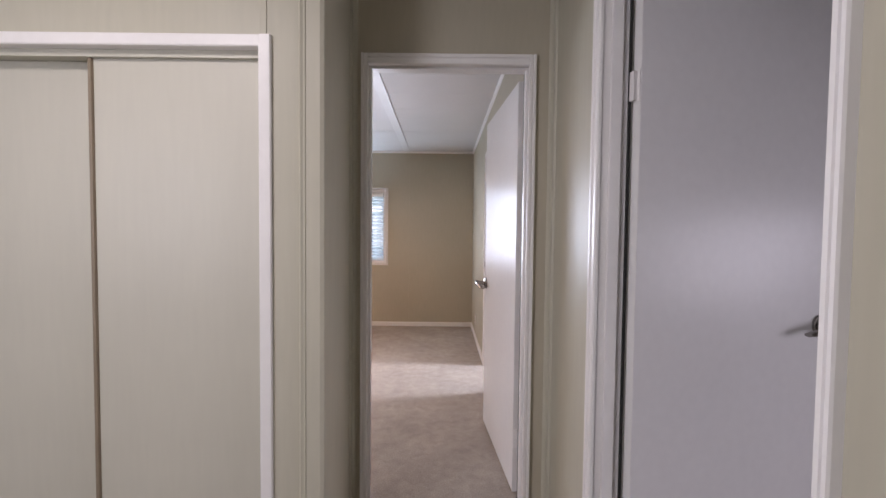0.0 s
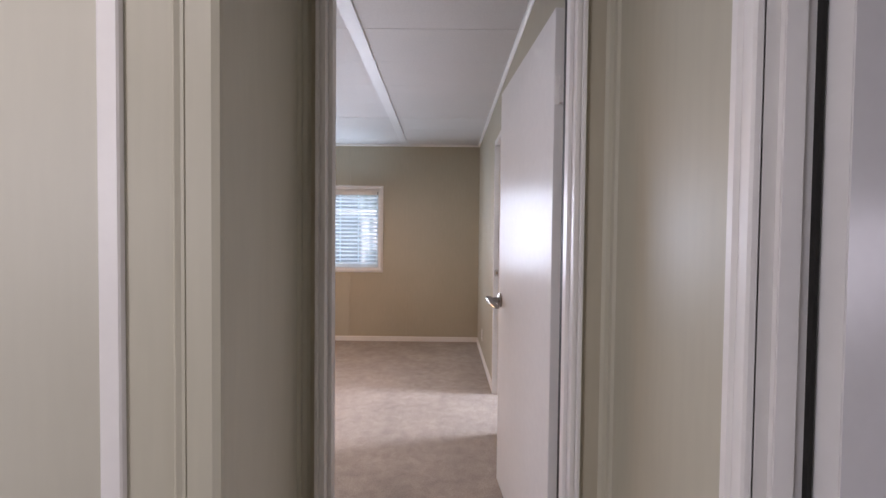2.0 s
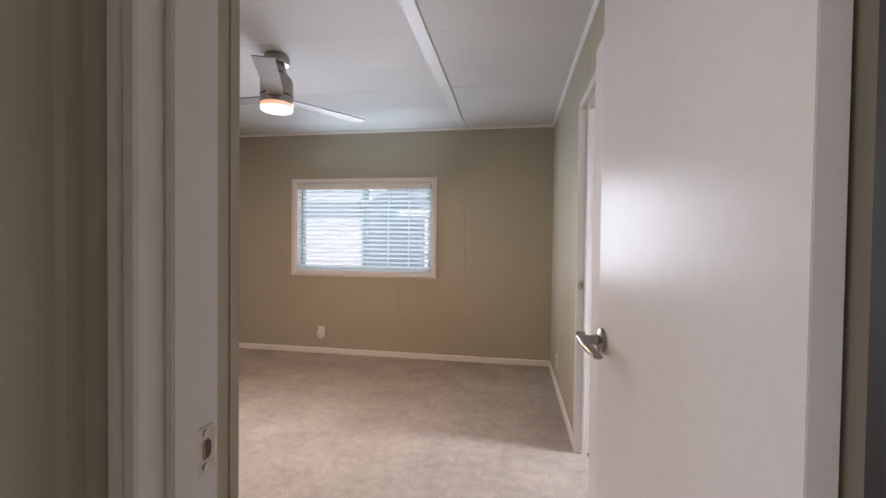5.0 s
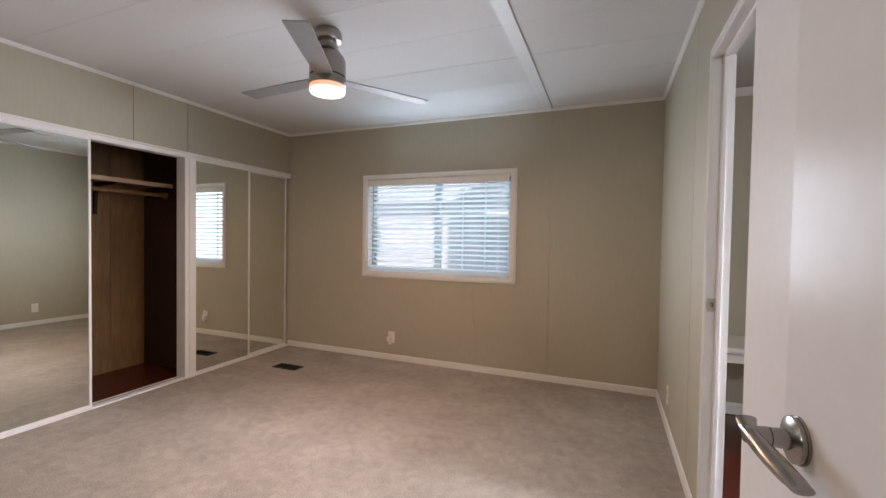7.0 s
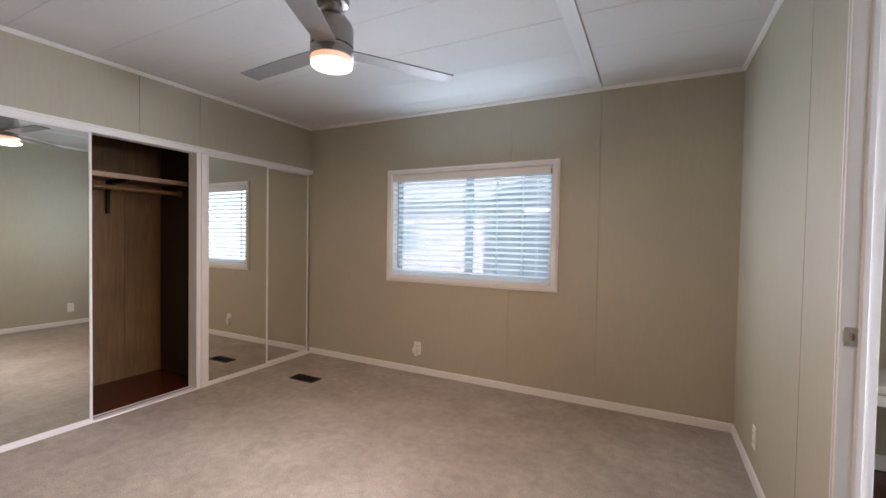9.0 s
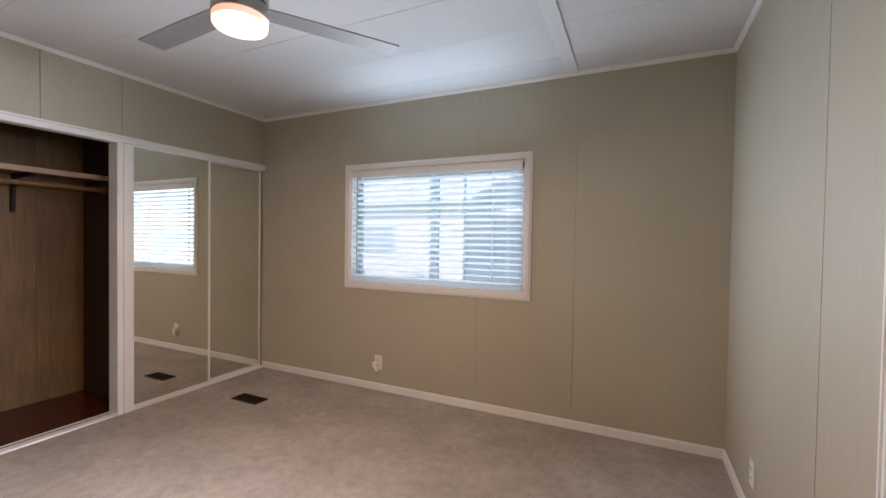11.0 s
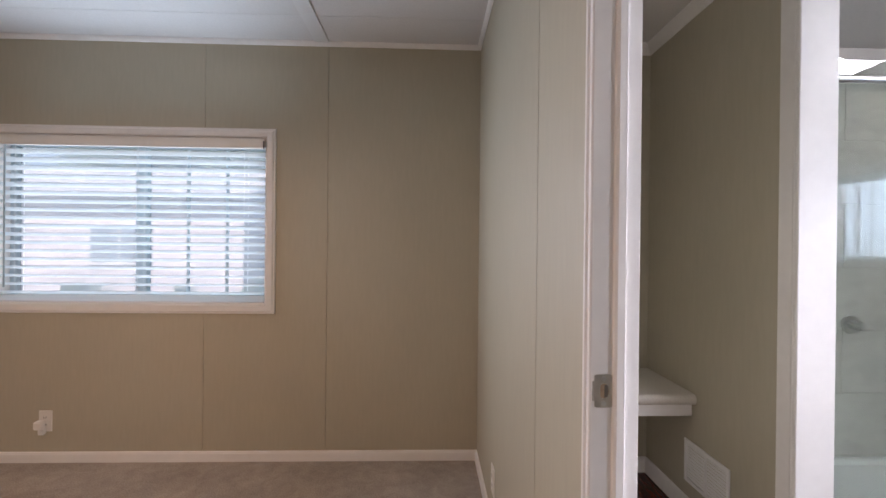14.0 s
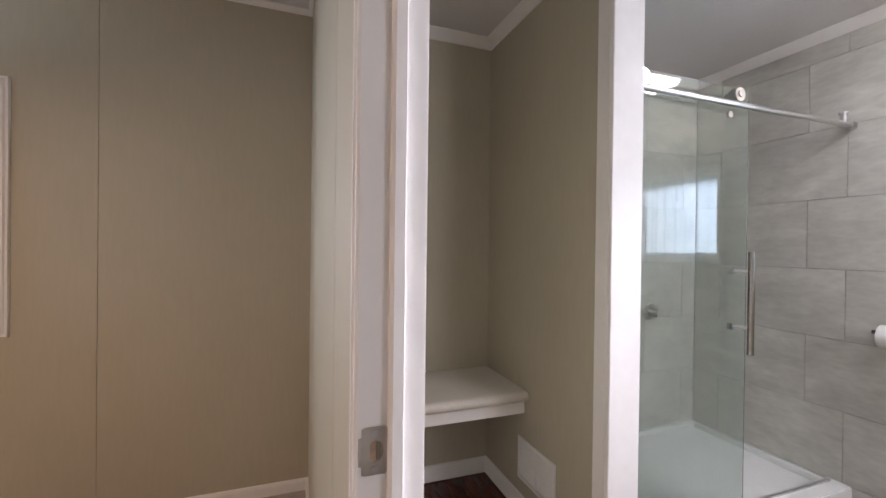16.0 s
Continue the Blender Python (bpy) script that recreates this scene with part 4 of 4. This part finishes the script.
# ---------------------------------------------------------------- outdoors
LAWN = material("dry lawn", (0.10, 0.12, 0.045), 0.95, grain=0.4, scale=30, stain=0.3, stain_scale=0.6)
SIDING = material("pale pink house siding", (0.66, 0.59, 0.575), 0.7, grain=0.04, scale=10, stain=0.06, stain_scale=0.5)
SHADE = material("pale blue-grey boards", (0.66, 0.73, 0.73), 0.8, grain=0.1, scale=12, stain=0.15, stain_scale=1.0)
ROOFING = material("pale grey shingles", (0.62, 0.61, 0.60), 0.9, grain=0.3, scale=12)
DARKPANE = material("dark window pane", (0.22, 0.26, 0.31), 0.1)
LEAVES = material("green leaves", (0.11, 0.17, 0.08), 0.6, grain=0.4, scale=8, stain=0.3)
backlit(LEAVES, (0.40, 0.56, 0.34), 0.5)
BARK = material("brown bark", (0.10, 0.07, 0.05), 0.9, grain=0.3, scale=20)
CONCRETE = material("pale concrete drive", (0.42, 0.40, 0.37), 0.9, grain=0.15, scale=20, stain=0.15, stain_scale=0.7)

tagged(blocks("ground", LAWN, ((-600, -600, -0.75), (600, 600, -0.55))), "dry lawn round the houses", "ground", kind="structure")
tagged(blocks("road", CONCRETE, ((-60, 8.2, -0.548), (60, 12.0, -0.53))), "pale concrete drive between the houses", "road", kind="structure")


def house(x0, x1, y, label):
    h = thing("house", label, "house", at=(x0, y, -0.55))
    w = x1 - x0
    bm = bmesh.new()
    box(bm, (0, 0, 0), (w, 7, 2.9))
    for k in range(17):
        prism(bm, [(0, 0), (-0.018, 0), (-0.004, 0.165), (0, 0.165)], (0, 0, 0.05 + k * 0.168), (w, 0, 0.05 + k * 0.168), (0, 1, 0), UP)
    part("wall", bm, SIDING, h, "pale pinkish lap siding")
    bm = bmesh.new()
    prism(bm, [(-0.5, 2.85), (3.5, 4.0), (7.5, 2.85), (7.5, 2.98), (3.5, 4.13), (-0.5, 2.98)], (-0.4, 0, 0), (w + 0.4, 0, 0), (0, 1, 0), UP)
    part("roof", bm, ROOFING, h, "low grey shingle roof")
    k = 1.2
    while k < w - 2:
        wn_ = blocks("window", TRIM, ((k, -0.05, 1.25), (k + 1.5, -0.02, 2.25)), parent=h, bevel=0.005)
        blocks("pane", DARKPANE, ((k + 0.07, -0.056, 1.32), (k + 0.72, -0.051, 2.18)), ((k + 0.78, -0.056, 1.32), (k + 1.43, -0.051, 2.18)), parent=wn_)
        k += 3.4
    return h


house(-16.0, -4.3, 13.5, "pale pinkish single-storey neighbour house with a low roof")


def carport():
    """An open lean-to on the drive, with a white fascia, posts and a slatted screen."""
    c = thing("carport", "grey-blue carport with a white fascia and posts", "carport", at=(-6.0, 15.2, -0.55))
    bm = bmesh.new()
    prism(bm, [(-0.2, 2.62), (5.2, 3.02), (5.2, 3.12), (-0.2, 2.72)], (0, 0, 0), (9.3, 0, 0), (0, 1, 0), UP)
    part("roof", bm, ROOFING, c, "grey shed roof")
    blocks("fascia", TRIM, ((0, -0.24, 2.56), (9.3, -0.205, 2.76)), parent=c, bevel=0.004, label="white painted fascia")
    blocks("back_wall", SHADE, ((0, 5.0, 0), (9.3, 5.12, 2.95)), parent=c, label="blue-grey boarded back wall")
    for x in (1.9, 3.3, 4.7, 6.1, 7.5, 9.1):
        blocks("post", TRIM, ((x - 0.05, -0.15, 0), (x + 0.05, -0.05, 2.60)), parent=c, bevel=0.004)
    for k in range(5):
        blocks("screen_slat", TRIM, ((3.38 + k * 0.25, -0.12, 1.35), (3.50 + k * 0.25, -0.09, 2.5)), parent=c)
    blocks("screen_rail", TRIM, ((3.35, -0.125, 1.9), (4.65, -0.085, 2.0)), parent=c)
    return c


carport()


def tufts(name, centre, radius, count, size, seed, parent):
    """A crown of many small leaf clumps with an uneven outline."""
    rng = random.Random(seed)
    verts, faces = [], []
    lobes = [(Vector((rng.uniform(-1, 1), rng.uniform(-1, 1), rng.uniform(-0.7, 0.9))) * radius * 0.55, radius * rng.uniform(0.35, 0.6)) for _ in range(9)]
    for _ in range(count):
        c, r = rng.choice(lobes)
        d = Vector((rng.gauss(0, 1), rng.gauss(0, 1), rng.gauss(0, 1))).normalized()
        p = Vector(centre) + c + d * r * rng.uniform(0.5, 1.05)
        u = Vector((rng.gauss(0, 1), rng.gauss(0, 1), rng.gauss(0, 1))).normalized()
        v = u.cross(d).normalized()
        s = size * rng.uniform(0.6, 1.4)
        i = len(verts)
        verts += [p - u * s, p - v * s * 0.45, p + u * s, p + v * s * 0.45]
        faces.append((i, i + 1, i + 2, i + 3))
    me = bpy.data.meshes.new(name)
    me.from_pydata(verts, [], faces)
    me.materials.append(LEAVES)
    ob = new(name, me)
    ob.parent = parent
    return ob


def bush(x, y, r, seed):
    b = thing("bush", "leafy green garden bush by the neighbour house", "bush", "garden bushes", at=(x, y, -0.55))
    bm = bmesh.new()
    for k in range(5):
        rod(bm, (0, 0, 0), (0.3 * r * math.cos(k * 1.3), 0.3 * r * math.sin(k * 1.3), r * 0.9), 0.02, 7, 0.008)
    part("stems", bm, BARK, b)
    tufts("foliage", (0, 0, r * 0.75), r, 700, 0.07, seed, b)


def tree(x, y, h, r, seed):
    t = thing("tree", "leafy green tree beyond the neighbour house", "tree", "trees outside", at=(x, y, -0.55))
    bm = bmesh.new()
    rod(bm, (0, 0, 0), (0.1, 0, h * 0.6), 0.17, 12, 0.10)
    for k in range(6):
        a = k * 1.05 + seed
        rod(bm, (0.06, 0, h * (0.38 + 0.03 * k)), (r * 0.6 * math.cos(a), r * 0.6 * math.sin(a), h * (0.62 + 0.05 * k)), 0.06, 8, 0.02)
    part("trunk", bm, BARK, t)
    tufts("crown", (0, 0, h * 0.78), r, 7000, 0.20, seed, t)


for i, (x, r) in enumerate(((-7.6, 0.55), (-5.2, 0.5), (-3.6, 0.6), (-1.0, 0.4))):
    bush(x, 12.9, r, 20 + i)
tree(-2.4, 22.5, 5.6, 2.7, 3)
tree(-12.0, 22.0, 5.8, 3.0, 5)
tree(1.5, 22.5, 6.2, 3.0, 7)
tree(-7.0, 23.0, 6.0, 3.2, 9)

# ---------------------------------------------------------------- shower tiles


def tiles():
    """Stone-look tiles in a running bond, each an object on one of a few shared meshes."""
    meshes = {}

    def tile(a, b):
        size = tuple(round(q - p, 4) for p, q in zip(a, b))
        if size not in meshes:
            bm = bmesh.new()
            box(bm, (0, 0, 0), size)
            bmesh.ops.bevel(bm, geom=list(bm.edges), offset=0.0012, segments=1, affect="EDGES")
            me = bpy.data.meshes.new("tile")
            bm.to_mesh(me)
            bm.free()
            me.materials.append(TILE)
            meshes[size] = me
        ob = new("tile", meshes[size])
        ob.location = a
        ob.parent = shower_wall
    j = 0.0022
    rows = [0.0, 0.085, 0.425, 0.765, 1.105, 1.452, 1.797, 2.142, H - 0.044]
    for r, (z0, z1) in enumerate(zip(rows, rows[1:])):
        cuts = [4.18, 4.80, 5.4262] if r % 2 == 0 else [4.16, 4.64, 5.26, 5.4262]
        for a, b in zip(cuts, cuts[1:]):
            tile((2.9425, a + j / 2, z0 + j / 2), (2.950, b - j / 2, z1 - j / 2))
        cuts = [1.612, 1.90, 2.52, 2.943] if r % 2 == 0 else [1.612, 2.21, 2.83, 2.943]
        for a, b in zip(cuts, cuts[1:]):
            tile((a + j / 2, 5.4275, z0 + j / 2), (b - j / 2, 5.435, z1 - j / 2))


tiles()
